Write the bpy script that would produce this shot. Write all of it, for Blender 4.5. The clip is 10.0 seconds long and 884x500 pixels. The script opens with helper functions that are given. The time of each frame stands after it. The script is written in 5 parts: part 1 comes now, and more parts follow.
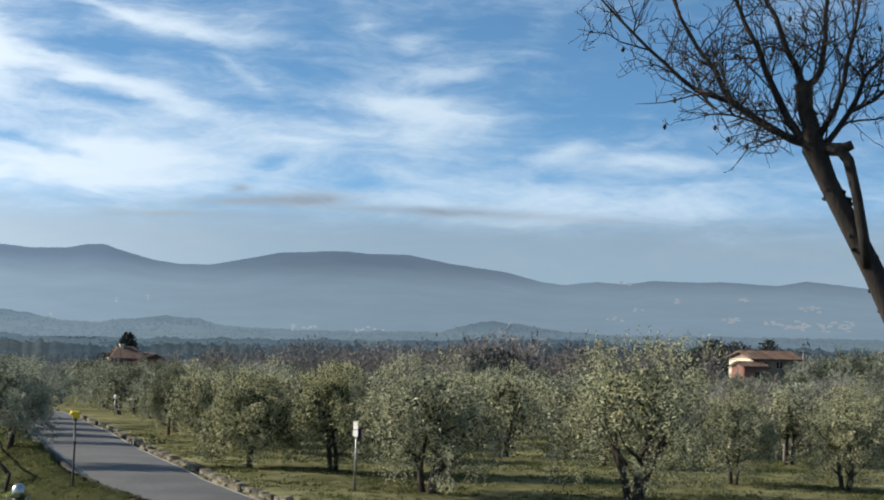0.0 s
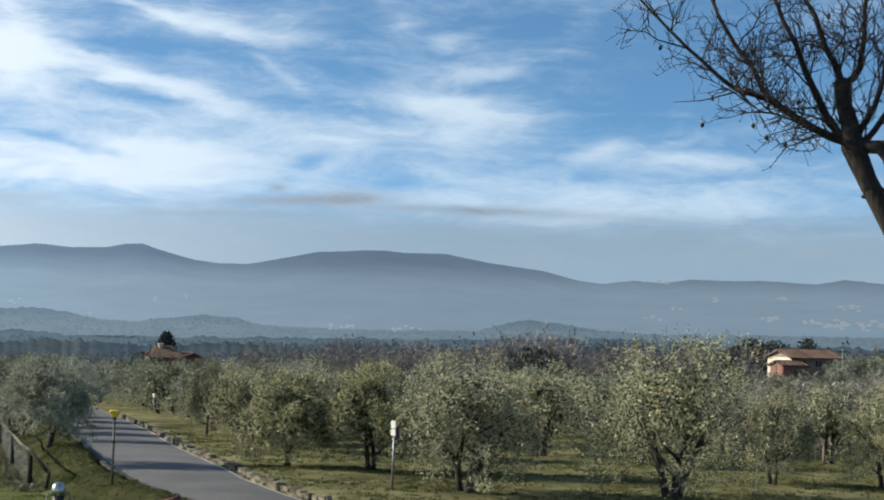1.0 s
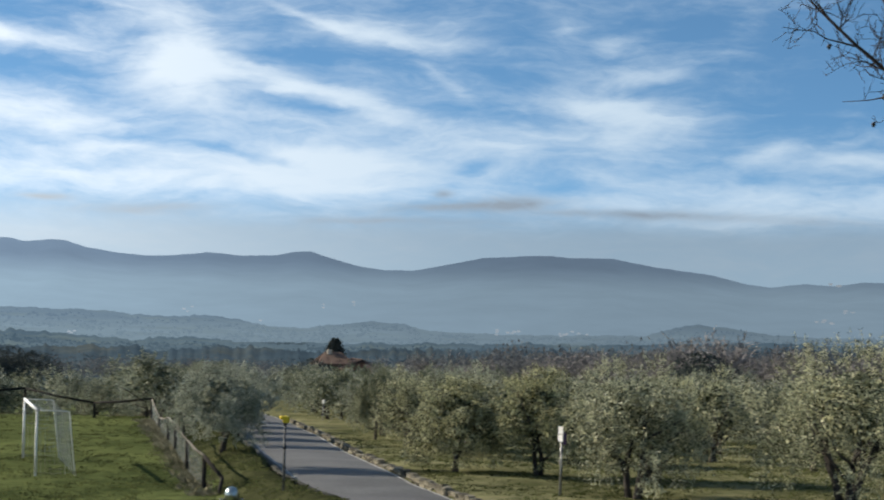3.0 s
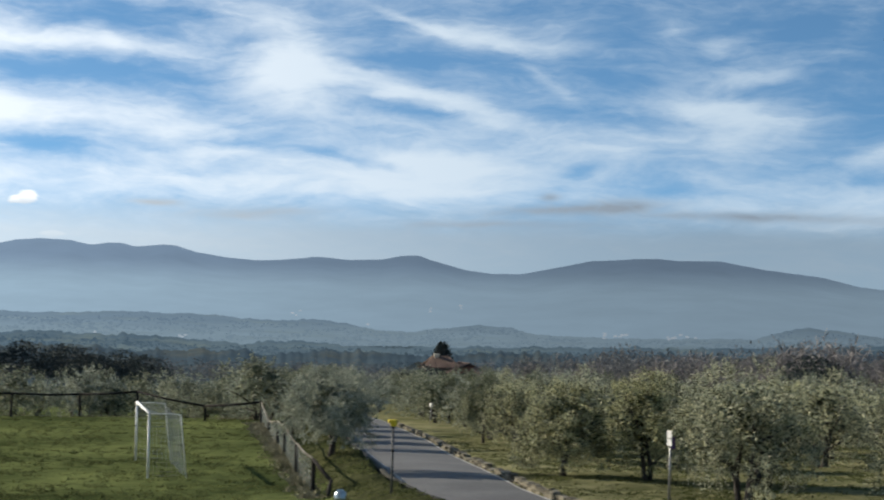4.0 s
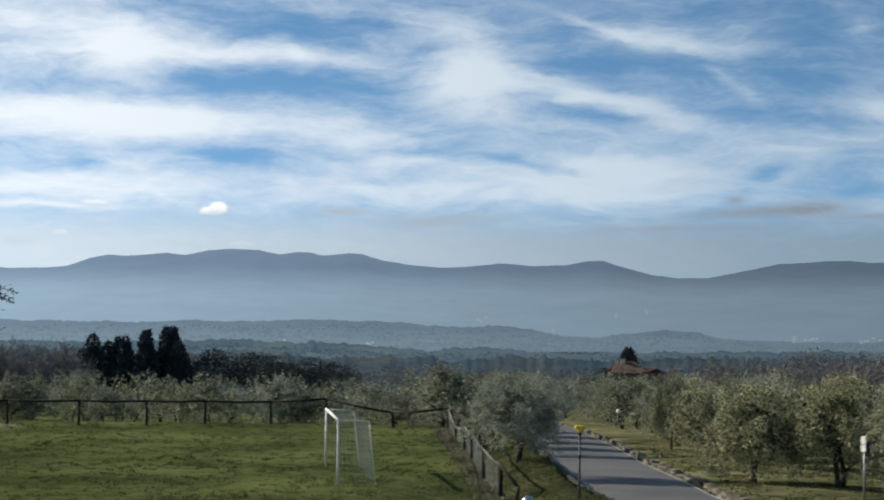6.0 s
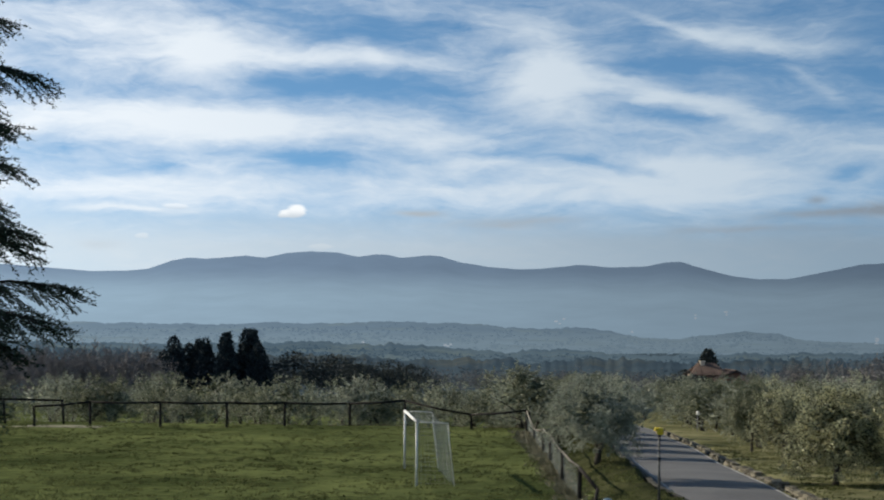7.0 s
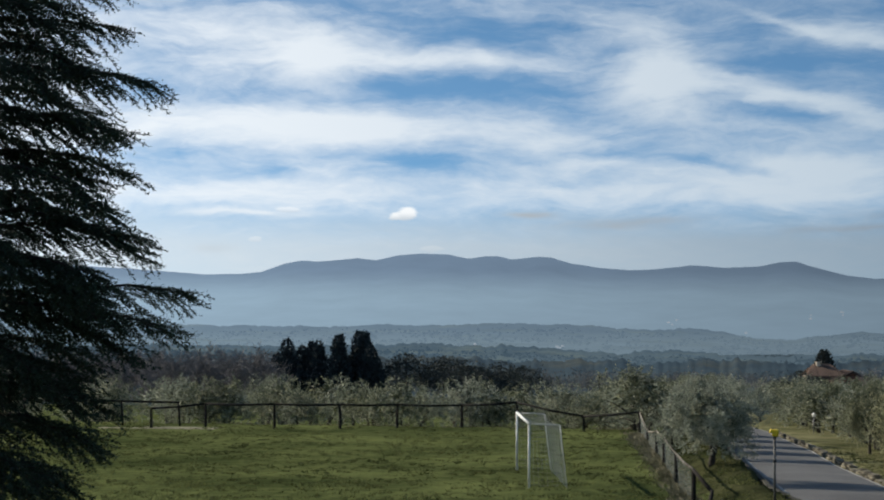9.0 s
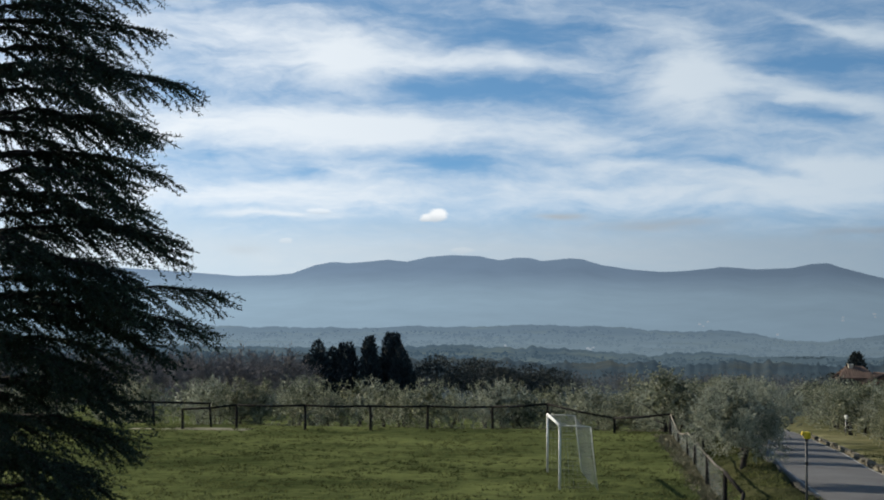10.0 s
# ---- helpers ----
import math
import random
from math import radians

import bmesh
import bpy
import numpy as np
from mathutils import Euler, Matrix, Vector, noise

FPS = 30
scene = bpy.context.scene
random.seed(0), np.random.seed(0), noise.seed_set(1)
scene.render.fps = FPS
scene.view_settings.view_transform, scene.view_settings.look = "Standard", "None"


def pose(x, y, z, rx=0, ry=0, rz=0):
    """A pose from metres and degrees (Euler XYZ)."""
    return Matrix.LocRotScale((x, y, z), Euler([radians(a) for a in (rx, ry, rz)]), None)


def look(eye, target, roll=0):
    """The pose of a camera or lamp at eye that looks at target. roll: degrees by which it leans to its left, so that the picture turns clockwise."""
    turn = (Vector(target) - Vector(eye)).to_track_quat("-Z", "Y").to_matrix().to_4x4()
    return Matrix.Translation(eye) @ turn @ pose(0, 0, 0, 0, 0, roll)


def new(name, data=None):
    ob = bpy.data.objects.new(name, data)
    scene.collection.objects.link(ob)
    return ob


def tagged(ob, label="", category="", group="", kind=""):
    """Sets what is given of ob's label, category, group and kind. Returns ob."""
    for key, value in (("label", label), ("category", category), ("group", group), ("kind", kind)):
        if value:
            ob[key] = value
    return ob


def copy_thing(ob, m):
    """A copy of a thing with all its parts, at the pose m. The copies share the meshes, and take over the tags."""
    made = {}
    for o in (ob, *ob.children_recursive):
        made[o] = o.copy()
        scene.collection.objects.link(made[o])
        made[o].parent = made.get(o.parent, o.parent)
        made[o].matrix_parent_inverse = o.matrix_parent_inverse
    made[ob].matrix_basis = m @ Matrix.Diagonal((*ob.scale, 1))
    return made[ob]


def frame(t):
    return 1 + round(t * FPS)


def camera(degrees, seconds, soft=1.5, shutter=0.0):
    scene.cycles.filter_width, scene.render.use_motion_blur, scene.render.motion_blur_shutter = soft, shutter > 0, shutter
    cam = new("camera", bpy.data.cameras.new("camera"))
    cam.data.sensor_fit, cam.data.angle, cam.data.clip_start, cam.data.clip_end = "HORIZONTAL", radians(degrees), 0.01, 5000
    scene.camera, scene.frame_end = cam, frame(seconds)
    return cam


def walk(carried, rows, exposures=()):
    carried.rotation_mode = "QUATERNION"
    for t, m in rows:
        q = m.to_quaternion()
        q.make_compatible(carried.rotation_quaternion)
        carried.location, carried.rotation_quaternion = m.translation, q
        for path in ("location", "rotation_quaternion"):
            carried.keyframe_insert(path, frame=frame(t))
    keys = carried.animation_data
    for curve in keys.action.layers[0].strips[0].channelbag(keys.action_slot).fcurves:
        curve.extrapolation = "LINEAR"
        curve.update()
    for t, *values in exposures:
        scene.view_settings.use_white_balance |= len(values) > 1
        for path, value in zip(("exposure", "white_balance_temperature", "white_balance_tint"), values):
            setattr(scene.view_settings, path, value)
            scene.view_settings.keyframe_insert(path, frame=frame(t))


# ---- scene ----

EYE = (0.0, 0.0, 5.05)
cam = camera(29.97, 10.0, soft=1.9, shutter=0.5)
# seconds, yaw, pitch, clockwise roll of the picture: a hand-held pan from one spot
PAN = (
    (0, -12.62, 2.34, 1.58), (0.5, -12.13, 2.30, 1.56), (1, -11.33, 2.27, 1.52), (1.5, -10.45, 2.27, 1.47),
    (2, -9.15, 2.28, 1.36), (2.5, -7.41, 2.30, 1.22), (4, -1.88, 2.39, 1.06), (4.5, -0.04, 2.42, 0.86),
    (5, 1.56, 2.46, 0.78), (5.5, 3.08, 2.49, 0.61), (7, 7.21, 2.56, 0.39), (7.5, 8.47, 2.58, 0.29),
    (8, 9.36, 2.57, 0.28), (8.5, 10.26, 2.61, 0.12), (9, 11.06, 2.60, 0.16), (9.5, 11.88, 2.65, 0.10),
    (10, 12.12, 2.65, 0.22),
)
walk(cam, [(t, pose(*EYE, 90 + pitch, 0, yaw) @ pose(0, 0, 0, 0, 0, roll)) for t, yaw, pitch, roll in PAN],
     exposures=((0, 0.59), (2.5, 0.54), (5, 0.32), (7.5, 0.16), (10, 0.14)))

# ---------------------------------------------------------------- world, sun
SUN_AZ, SUN_EL = 69.0, 25.5      # degrees to the left of +Y, above the horizon
world = bpy.data.worlds.new("winter_sky")
scene.world = world
world.use_nodes = True
WN, WL = world.node_tree.nodes, world.node_tree.links
WN.clear()


def wnode(kind, **sets):
    n = WN.new(kind)
    for k, val in sets.items():
        n.inputs[int(k[1:])].default_value = val
    return n


def wmath(op, a, b=None, c=None, clamp=False):
    n = WN.new("ShaderNodeMath")
    n.operation, n.use_clamp = op, clamp
    for i, val in enumerate((a, b, c)):
        if val is None:
            continue
        if hasattr(val, "links"):
            WL.new(val, n.inputs[i])
        else:
            n.inputs[i].default_value = val
    return n.outputs[0]


def wsmooth(val, lo, hi):
    n = WN.new("ShaderNodeMapRange")
    n.interpolation_type = "SMOOTHSTEP"
    WL.new(val, n.inputs[0])
    n.inputs[1].default_value, n.inputs[2].default_value = lo, hi
    return n.outputs[0]


def wmix(fac, a, b):
    n = WN.new("ShaderNodeMix")
    n.data_type = "RGBA"
    for sock, val in ((n.inputs[0], fac), (n.inputs[6], a), (n.inputs[7], b)):
        if hasattr(val, "links"):
            WL.new(val, sock)
        else:
            sock.default_value = val
    return n.outputs[2]


coord = WN.new("ShaderNodeTexCoord").outputs["Generated"]
sep = WN.new("ShaderNodeSeparateXYZ")
WL.new(coord, sep.inputs[0])
DX, DY, DZ = sep.outputs
az = wmath("MULTIPLY", wmath("ARCTAN2", wmath("MULTIPLY", DX, -1.0), DY), 57.2958)
el = wmath("MULTIPLY", wmath("ARCSINE", DZ), 57.2958)


def wvec(a, b, c=0.0):
    n = WN.new("ShaderNodeCombineXYZ")
    for i, val in enumerate((a, b, c)):
        if hasattr(val, "links"):
            WL.new(val, n.inputs[i])
        else:
            n.inputs[i].default_value = val
    return n.outputs[0]


def wnoise(vec, scale, detail, rough=0.55, distortion=0.0):
    n = WN.new("ShaderNodeTexNoise")
    WL.new(vec, n.inputs["Vector"])
    n.inputs["Scale"].default_value, n.inputs["Detail"].default_value = scale, detail
    n.inputs["Roughness"].default_value, n.inputs["Distortion"].default_value = rough, distortion
    return n.outputs["Fac"]


# clear sky: Nishita, looked up a little higher than the true elevation
lifted = WN.new("ShaderNodeVectorMath")
lifted.operation = "NORMALIZE"
WL.new(wvec(DX, DY, wmath("MULTIPLY_ADD", wmath("MAXIMUM", DZ, 0.0), 2.6, 0.12)), lifted.inputs[0])
sky = WN.new("ShaderNodeTexSky")
sky.sky_type, sky.sun_disc = "NISHITA", False
sky.sun_elevation, sky.sun_rotation = radians(SUN_EL), radians(-SUN_AZ)
sky.dust_density, sky.ozone_density = 0.6, 2.5
WL.new(lifted.outputs[0], sky.inputs[0])
clear = WN.new("ShaderNodeVectorMath")
clear.operation = "MULTIPLY"
clear.inputs[1].default_value = (0.106, 0.146, 0.152)
WL.new(sky.outputs[0], clear.inputs[0])

# cirrus: wind-drawn masses over streaky noise, in degrees of azimuth and elevation
flow = wvec(wmath("MULTIPLY", az, 0.10), wmath("MULTIPLY", el, 0.30))
warp_a = wnoise(flow, 1.6, 7)
warp_e = wnoise(wvec(wmath("MULTIPLY", az, 0.13), wmath("MULTIPLY", el, 0.28), 7.0), 1.7, 7)
az_w = wmath("MULTIPLY_ADD", wmath("SUBTRACT", warp_a, 0.5), 2.6, az)
el_w = wmath("MULTIPLY_ADD", wmath("SUBTRACT", warp_e, 0.5), 1.15, el)
place = wvec(az_w, el_w)
calm = wvec(wmath("MULTIPLY_ADD", wmath("SUBTRACT", warp_a, 0.5), 1.5, az), wmath("MULTIPLY_ADD", wmath("SUBTRACT", warp_e, 0.5), 0.25, el))
masses = grey = None


def mass(a, e, long, thick, turn, amount, dim=False):
    """One soft cloud mass: centre, half sizes and turn in degrees; a negative amount opens a gap."""
    global masses, grey
    m = WN.new("ShaderNodeMapping")
    m.vector_type = "TEXTURE"
    m.inputs[1].default_value, m.inputs[2].default_value = (a, e, 0), (0, 0, radians(turn))
    m.inputs[3].default_value = (long, thick, 1)
    WL.new(calm if dim else place, m.inputs[0])
    dot = WN.new("ShaderNodeVectorMath")
    dot.operation = "DOT_PRODUCT"
    WL.new(m.outputs[0], dot.inputs[0])
    WL.new(m.outputs[0], dot.inputs[1])
    bell = wmath("POWER", 2.718, wmath("MULTIPLY", dot.outputs["Value"], -1.0))
    total = wmath("MULTIPLY_ADD", bell, amount, 0.0 if (grey if dim else masses) is None else (grey if dim else masses))
    if dim:
        grey = total
    else:
        masses = total


mass(-2.41, 7.35, 3.34, 0.38, 15.1, 0.89)   # veils and streaks
mass(-4.05, 9.64, 3.05, 0.38, 6.5, 0.68)
mass(-5.53, 8.14, 1.07, 0.23, 36.6, 0.37)
mass(-1.47, 5.25, 4.28, 1.22, -1.9, 0.63)
mass(-1.42, 5.59, 2.47, 0.26, 6.9, 0.37)
mass(-11.92, 7.17, 2.95, 0.61, 12.3, 0.68)
mass(-11.85, 6.23, 2.33, 0.72, -0.4, 0.53)
mass(-12.27, 8.5, 1.8, 0.33, -0.6, 0.68)
mass(-11.55, 9.57, 0.86, 0.35, -12.8, 0.53)
mass(-10.16, 9.98, 0.64, 0.4, 0.8, 0.32)
mass(-10.73, 7.51, 1.62, 0.4, 9.4, 0.42)
mass(-16.71, 5.74, 1, 0.33, -8.3, 0.53)
mass(-20.2, 5.53, 2.34, 0.29, -1.9, 0.53)
mass(-16.48, 4.13, 10.65, 0.96, 0.8, 0.63)
mass(-7.74, 6.1, 2.11, 0.64, -3.5, 0.37)
mass(-8.34, 8.51, 0.31, 0.16, 1.6, 0.26)
mass(-0.1, 7.81, 0.92, 0.3, 3.1, 0.32)
mass(-15.96, 10.06, 0.75, 0.64, 7, 0.23)
mass(15.52, 9.11, 1.32, 0.91, 8, 0.63)
mass(11.54, 9.08, 3.2, 0.38, -1.1, 0.58)
mass(9.85, 9.41, 0.89, 0.35, 33.4, 0.32)
mass(13.76, 6.89, 3.14, 0.72, 1.1, 0.95)
mass(7.94, 6.53, 3.36, 0.66, 3, 0.63)
mass(3.19, 8.19, 1.81, 0.86, 4, 1)
mass(3.31, 9.5, 1.13, 1.22, 20.4, 0.58)
mass(4.7, 10.38, 1.52, 0.64, 12.4, 0.32)
mass(-0.91, 10.17, 1.93, 0.23, 20.1, 0.47)
mass(6.01, 4.5, 11.45, 0.86, -1.2, 0.53)
mass(6.57, 5.46, 2.32, 0.3, -4.9, 0.42)
mass(-1.26, 5.46, 1.49, 0.21, 6.8, 0.47)
mass(2.88, 6.99, 1.75, 0.64, 13, 0.37)
mass(0.14, 7.72, 0.85, 0.26, 5.1, 0.37)
mass(17.5, 9.62, 4.45, 1.14, 5.6, 0.63)
mass(18.93, 6.82, 3.87, 0.72, -1, 0.89)
mass(9.87, 9.24, 4.24, 0.35, 2.5, 0.32)
mass(18.6, 4.65, 5.22, 0.77, -1.9, 0.58)
mass(18.01, 3.86, 2.15, 0.13, 0.5, 0.53)
mass(25.76, 6.65, 3.53, 4.07, 6.5, 0.58)
mass(-6.31, 5.16, 0.78, 0.25, -7.9, -0.59)   # gaps
mass(-9.84, 4.56, 1.47, 0.25, 3.5, -0.38)
mass(-7.87, 8.23, 1.37, 0.55, 3.8, -0.38)
mass(-22.5, 9, 7.47, 2.15, 6.5, -0.42)
mass(-17.49, 7.13, 3.13, 0.49, 3.5, -0.26)
mass(-8.11, 9.93, 1.11, 0.78, 12.7, -0.26)
mass(-13.9, 10.02, 0.81, 0.59, 12.4, -0.17)
mass(9.88, 8.14, 4.05, 0.43, 4, -0.42)
mass(11.91, 5.58, 1.71, 0.25, 11.9, -0.42)
mass(2.76, 5.65, 2.46, 0.22, 5.2, -0.34)
mass(-0.73, 8.87, 2.06, 0.27, 1.2, -0.34)
mass(-0.65, 7.17, 1.97, 0.18, 3.7, -0.3)
mass(10.6, 10.19, 3.75, 0.43, 2.4, -0.3)
mass(16.71, 5.4, 0.88, 0.25, 6.3, -0.42)
mass(-6.56, 3.87, 2.81, 0.19, -3.2, 0.9, True)   # thin grey shelves low in the sky
mass(-8.04, 4.02, 1.02, 0.27, -1.9, 0.5, True)
mass(-12.21, 3.68, 3.23, 0.16, 0.6, 0.8, True)
mass(-2.35, 3.25, 1.61, 0.11, -1.5, 0.4, True)
mass(-5.58, 4.26, 0.31, 0.14, -2.1, 0.8, True)
mass(-17.88, 3.5, 2.43, 0.16, 2.2, 0.4, True)
mass(7.81, 3.8, 0.68, 0.11, 0.4, 0.6, True)
mass(5.17, 3.43, 1.95, 0.14, -0.1, 0.5, True)
mass(7.9, 3.81, 0.88, 0.11, 0.1, 0.6, True)
mass(4.03, 3.61, 1.92, 0.14, -1.2, 0.6, True)
mass(18.92, 2.63, 0.68, 0.16, 0.3, 0.5, True)
mass(-4.09, 3.31, 3.39, 0.14, 0, 0.4, True)
streak = wnoise(wvec(wmath("MULTIPLY", az_w, 0.22), wmath("MULTIPLY", el_w, 0.95), 3.0), 1.0, 7, 0.6, 0.6)
fine = wnoise(wvec(wmath("MULTIPLY", az_w, 0.8), wmath("MULTIPLY", el_w, 2.6), 5.0), 1.2, 5, 0.6, 0.4)
body = wmath("ADD", wmath("ADD", masses, wmath("MULTIPLY", wmath("SUBTRACT", streak, 0.5), 1.4)),
             wmath("MULTIPLY", wmath("SUBTRACT", fine, 0.5), 0.6))
body = wmath("MULTIPLY_ADD", wsmooth(az, -8, 14), 0.07, body)   # a thin veil towards the sun
body = wmath("MULTIPLY_ADD", wsmooth(el, 13, 30), -0.10, body)   # clearer overhead
cover = wmath("MULTIPLY", wsmooth(body, -0.36, 1.12), 0.93)
cloud_light = wmix(wsmooth(az, -14, 32), (0.56, 0.675, 0.78, 1), (1.10, 1.15, 1.19, 1))
clouded = wmix(cover, clear.outputs[0], cloud_light)
# small heaps of cumulus, sunlit above and greyer at the base
puff = wvec(wmath("MULTIPLY_ADD", wmath("SUBTRACT", fine, 0.5), 0.5, az), wmath("MULTIPLY_ADD", wmath("SUBTRACT", fine, 0.5), 0.35, el))
for pa, pe, wide, tall, amount in ((12.62, 3.76, 0.36, 0.17, 1.0), (12.26, 3.84, 0.38, 0.27, 1.0), (11.42, 2.64, 0.45, 0.13, 0.5), (17.5, 2.93, 0.28, 0.11, 0.5), (16.4, 3.97, 0.45, 0.12, 0.5)):
    pm = WN.new("ShaderNodeMapping")
    pm.vector_type = "TEXTURE"
    pm.inputs[1].default_value, pm.inputs[3].default_value = (pa, pe, 0), (wide, tall, 1)
    WL.new(puff, pm.inputs[0])
    pl = WN.new("ShaderNodeVectorMath")
    pl.operation = "LENGTH"
    WL.new(pm.outputs[0], pl.inputs[0])
    shade = wmix(wsmooth(el, pe - tall, pe + tall * 0.3), (0.62, 0.70, 0.78, 1), (1.10, 1.13, 1.15, 1))
    clouded = wmix(wmath("MULTIPLY", wsmooth(pl.outputs["Value"], 1.15, 0.65), amount), clouded, shade)
# far stratus bank and haze above the mountains
bank_el = wmath("ADD", el, wmath("MULTIPLY", wmath("SUBTRACT", streak, 0.5), 1.3))
bank_col = wmix(wsmooth(az, -14, 33), (0.262, 0.330, 0.395, 1), (0.90, 0.99, 1.05, 1))
final = wmix(wmath("MULTIPLY", wsmooth(bank_el, 4.3, 2.6), 0.80), clouded, bank_col)
shelf_col = wmix(wsmooth(az, -14, 33), (0.245, 0.305, 0.375, 1), (0.74, 0.82, 0.88, 1))
ragged = wmath("MULTIPLY_ADD", wmath("SUBTRACT", fine, 0.5), 1.6, 1.0)
final = wmix(wmath("MULTIPLY", wmath("MULTIPLY", grey, ragged), 0.92, clamp=True), final, shelf_col)
bg = WN.new("ShaderNodeBackground")
WL.new(final, bg.inputs[0])
bg.inputs[1].default_value = 0.80
wout = WN.new("ShaderNodeOutputWorld")
WL.new(bg.outputs[0], wout.inputs[0])

sun = new("sun", bpy.data.lights.new("sun", "SUN"))
sun.data.energy, sun.data.angle, sun.data.color = 5.0, radians(0.7), (1.0, 0.90, 0.75)
SUN_DIR = Vector((-math.sin(radians(SUN_AZ)) * math.cos(radians(SUN_EL)),
                  math.cos(radians(SUN_AZ)) * math.cos(radians(SUN_EL)), math.sin(radians(SUN_EL))))
sun.matrix_world = look(SUN_DIR * 60, (0, 0, 0))


# ---------------------------------------------------------------- materials
def material(name, dark, light, scale=8.0, rough=0.8, bump=0.3, metal=0.0, island=0.0, detail=6.0, second=0.0,
             translucent=0.0, per_object=0.0, stretch=(1, 1, 1), relief=0.03, gloss=0.3, tints=None):
    """A mottled surface: two colours by noise at two scales, fine relief, and variation from piece to piece."""
    m = bpy.data.materials.new(name)
    m.use_nodes = True
    nt = m.node_tree
    nodes, links = nt.nodes, nt.links
    nodes.clear()
    out = nodes.new("ShaderNodeOutputMaterial")
    bsdf = nodes.new("ShaderNodeBsdfPrincipled")
    geo = nodes.new("ShaderNodeNewGeometry")
    tex = nodes.new("ShaderNodeTexCoord")
    mp = nodes.new("ShaderNodeMapping")
    mp.inputs["Scale"].default_value = stretch
    links.new(tex.outputs["Object"], mp.inputs[0])
    n1 = nodes.new("ShaderNodeTexNoise")
    n1.inputs["Scale"].default_value, n1.inputs["Detail"].default_value = scale, detail
    n1.inputs["Roughness"].default_value = 0.65
    n2 = nodes.new("ShaderNodeTexNoise")
    n2.inputs["Scale"].default_value, n2.inputs["Detail"].default_value = second or scale * 0.13, 4
    links.new(mp.outputs[0], n1.inputs["Vector"])
    links.new(mp.outputs[0], n2.inputs["Vector"])
    total = nodes.new("ShaderNodeMath")
    total.operation = "MULTIPLY_ADD"
    links.new(n1.outputs["Fac"], total.inputs[0])
    total.inputs[1].default_value = 0.9
    half = nodes.new("ShaderNodeMath")
    half.operation = "MULTIPLY_ADD"
    links.new(n2.outputs["Fac"], half.inputs[0])
    half.inputs[1].default_value, half.inputs[2].default_value = 1.1, -0.5
    links.new(half.outputs[0], total.inputs[2])
    value = total.outputs[0]
    for source, amount in (("island", island), ("object", per_object)):
        if amount:
            rnd = geo.outputs["Random Per Island"] if source == "island" else nodes.new("ShaderNodeObjectInfo").outputs["Random"]
            add = nodes.new("ShaderNodeMath")
            add.operation = "MULTIPLY_ADD"
            links.new(rnd, add.inputs[0])
            add.inputs[1].default_value = amount
            sub = nodes.new("ShaderNodeMath")
            sub.operation = "SUBTRACT"
            links.new(value, sub.inputs[0])
            sub.inputs[1].default_value = amount * 0.5
            links.new(sub.outputs[0], add.inputs[2])
            value = add.outputs[0]
    ramp = nodes.new("ShaderNodeMapRange")
    ramp.interpolation_type = "SMOOTHSTEP"
    links.new(value, ramp.inputs[0])
    ramp.inputs[1].default_value, ramp.inputs[2].default_value = 0.15, 0.85
    mix = nodes.new("ShaderNodeMix")
    mix.data_type = "RGBA"
    links.new(ramp.outputs[0], mix.inputs[0])
    mix.inputs[6].default_value, mix.inputs[7].default_value = (*dark, 1), (*light, 1)
    colour = mix.outputs[2]
    if tints:
        # each plant leans to one of two hues
        hue = nodes.new("ShaderNodeMix")
        hue.data_type = "RGBA"
        links.new(nodes.new("ShaderNodeObjectInfo").outputs["Random"], hue.inputs[0])
        hue.inputs[6].default_value, hue.inputs[7].default_value = (*tints[0], 1), (*tints[1], 1)
        times = nodes.new("ShaderNodeMix")
        times.data_type, times.blend_type = "RGBA", "MULTIPLY"
        times.inputs[0].default_value = 1.0
        links.new(colour, times.inputs[6])
        links.new(hue.outputs[2], times.inputs[7])
        colour = times.outputs[2]
    links.new(colour, bsdf.inputs["Base Color"])
    bsdf.inputs["Roughness"].default_value, bsdf.inputs["Metallic"].default_value = rough, metal
    bsdf.inputs["Specular IOR Level"].default_value = gloss
    if bump:
        b = nodes.new("ShaderNodeBump")
        b.inputs["Strength"].default_value, b.inputs["Distance"].default_value = bump, relief
        links.new(n1.outputs["Fac"], b.inputs["Height"])
        links.new(b.outputs[0], bsdf.inputs["Normal"])
    shader = bsdf.outputs[0]
    if translucent:
        tr = nodes.new("ShaderNodeBsdfTranslucent")
        links.new(colour, tr.inputs[0])
        ms = nodes.new("ShaderNodeMixShader")
        ms.inputs[0].default_value = translucent
        links.new(shader, ms.inputs[1])
        links.new(tr.outputs[0], ms.inputs[2])
        shader = ms.outputs[0]
    links.new(shader, out.inputs[0])
    return m


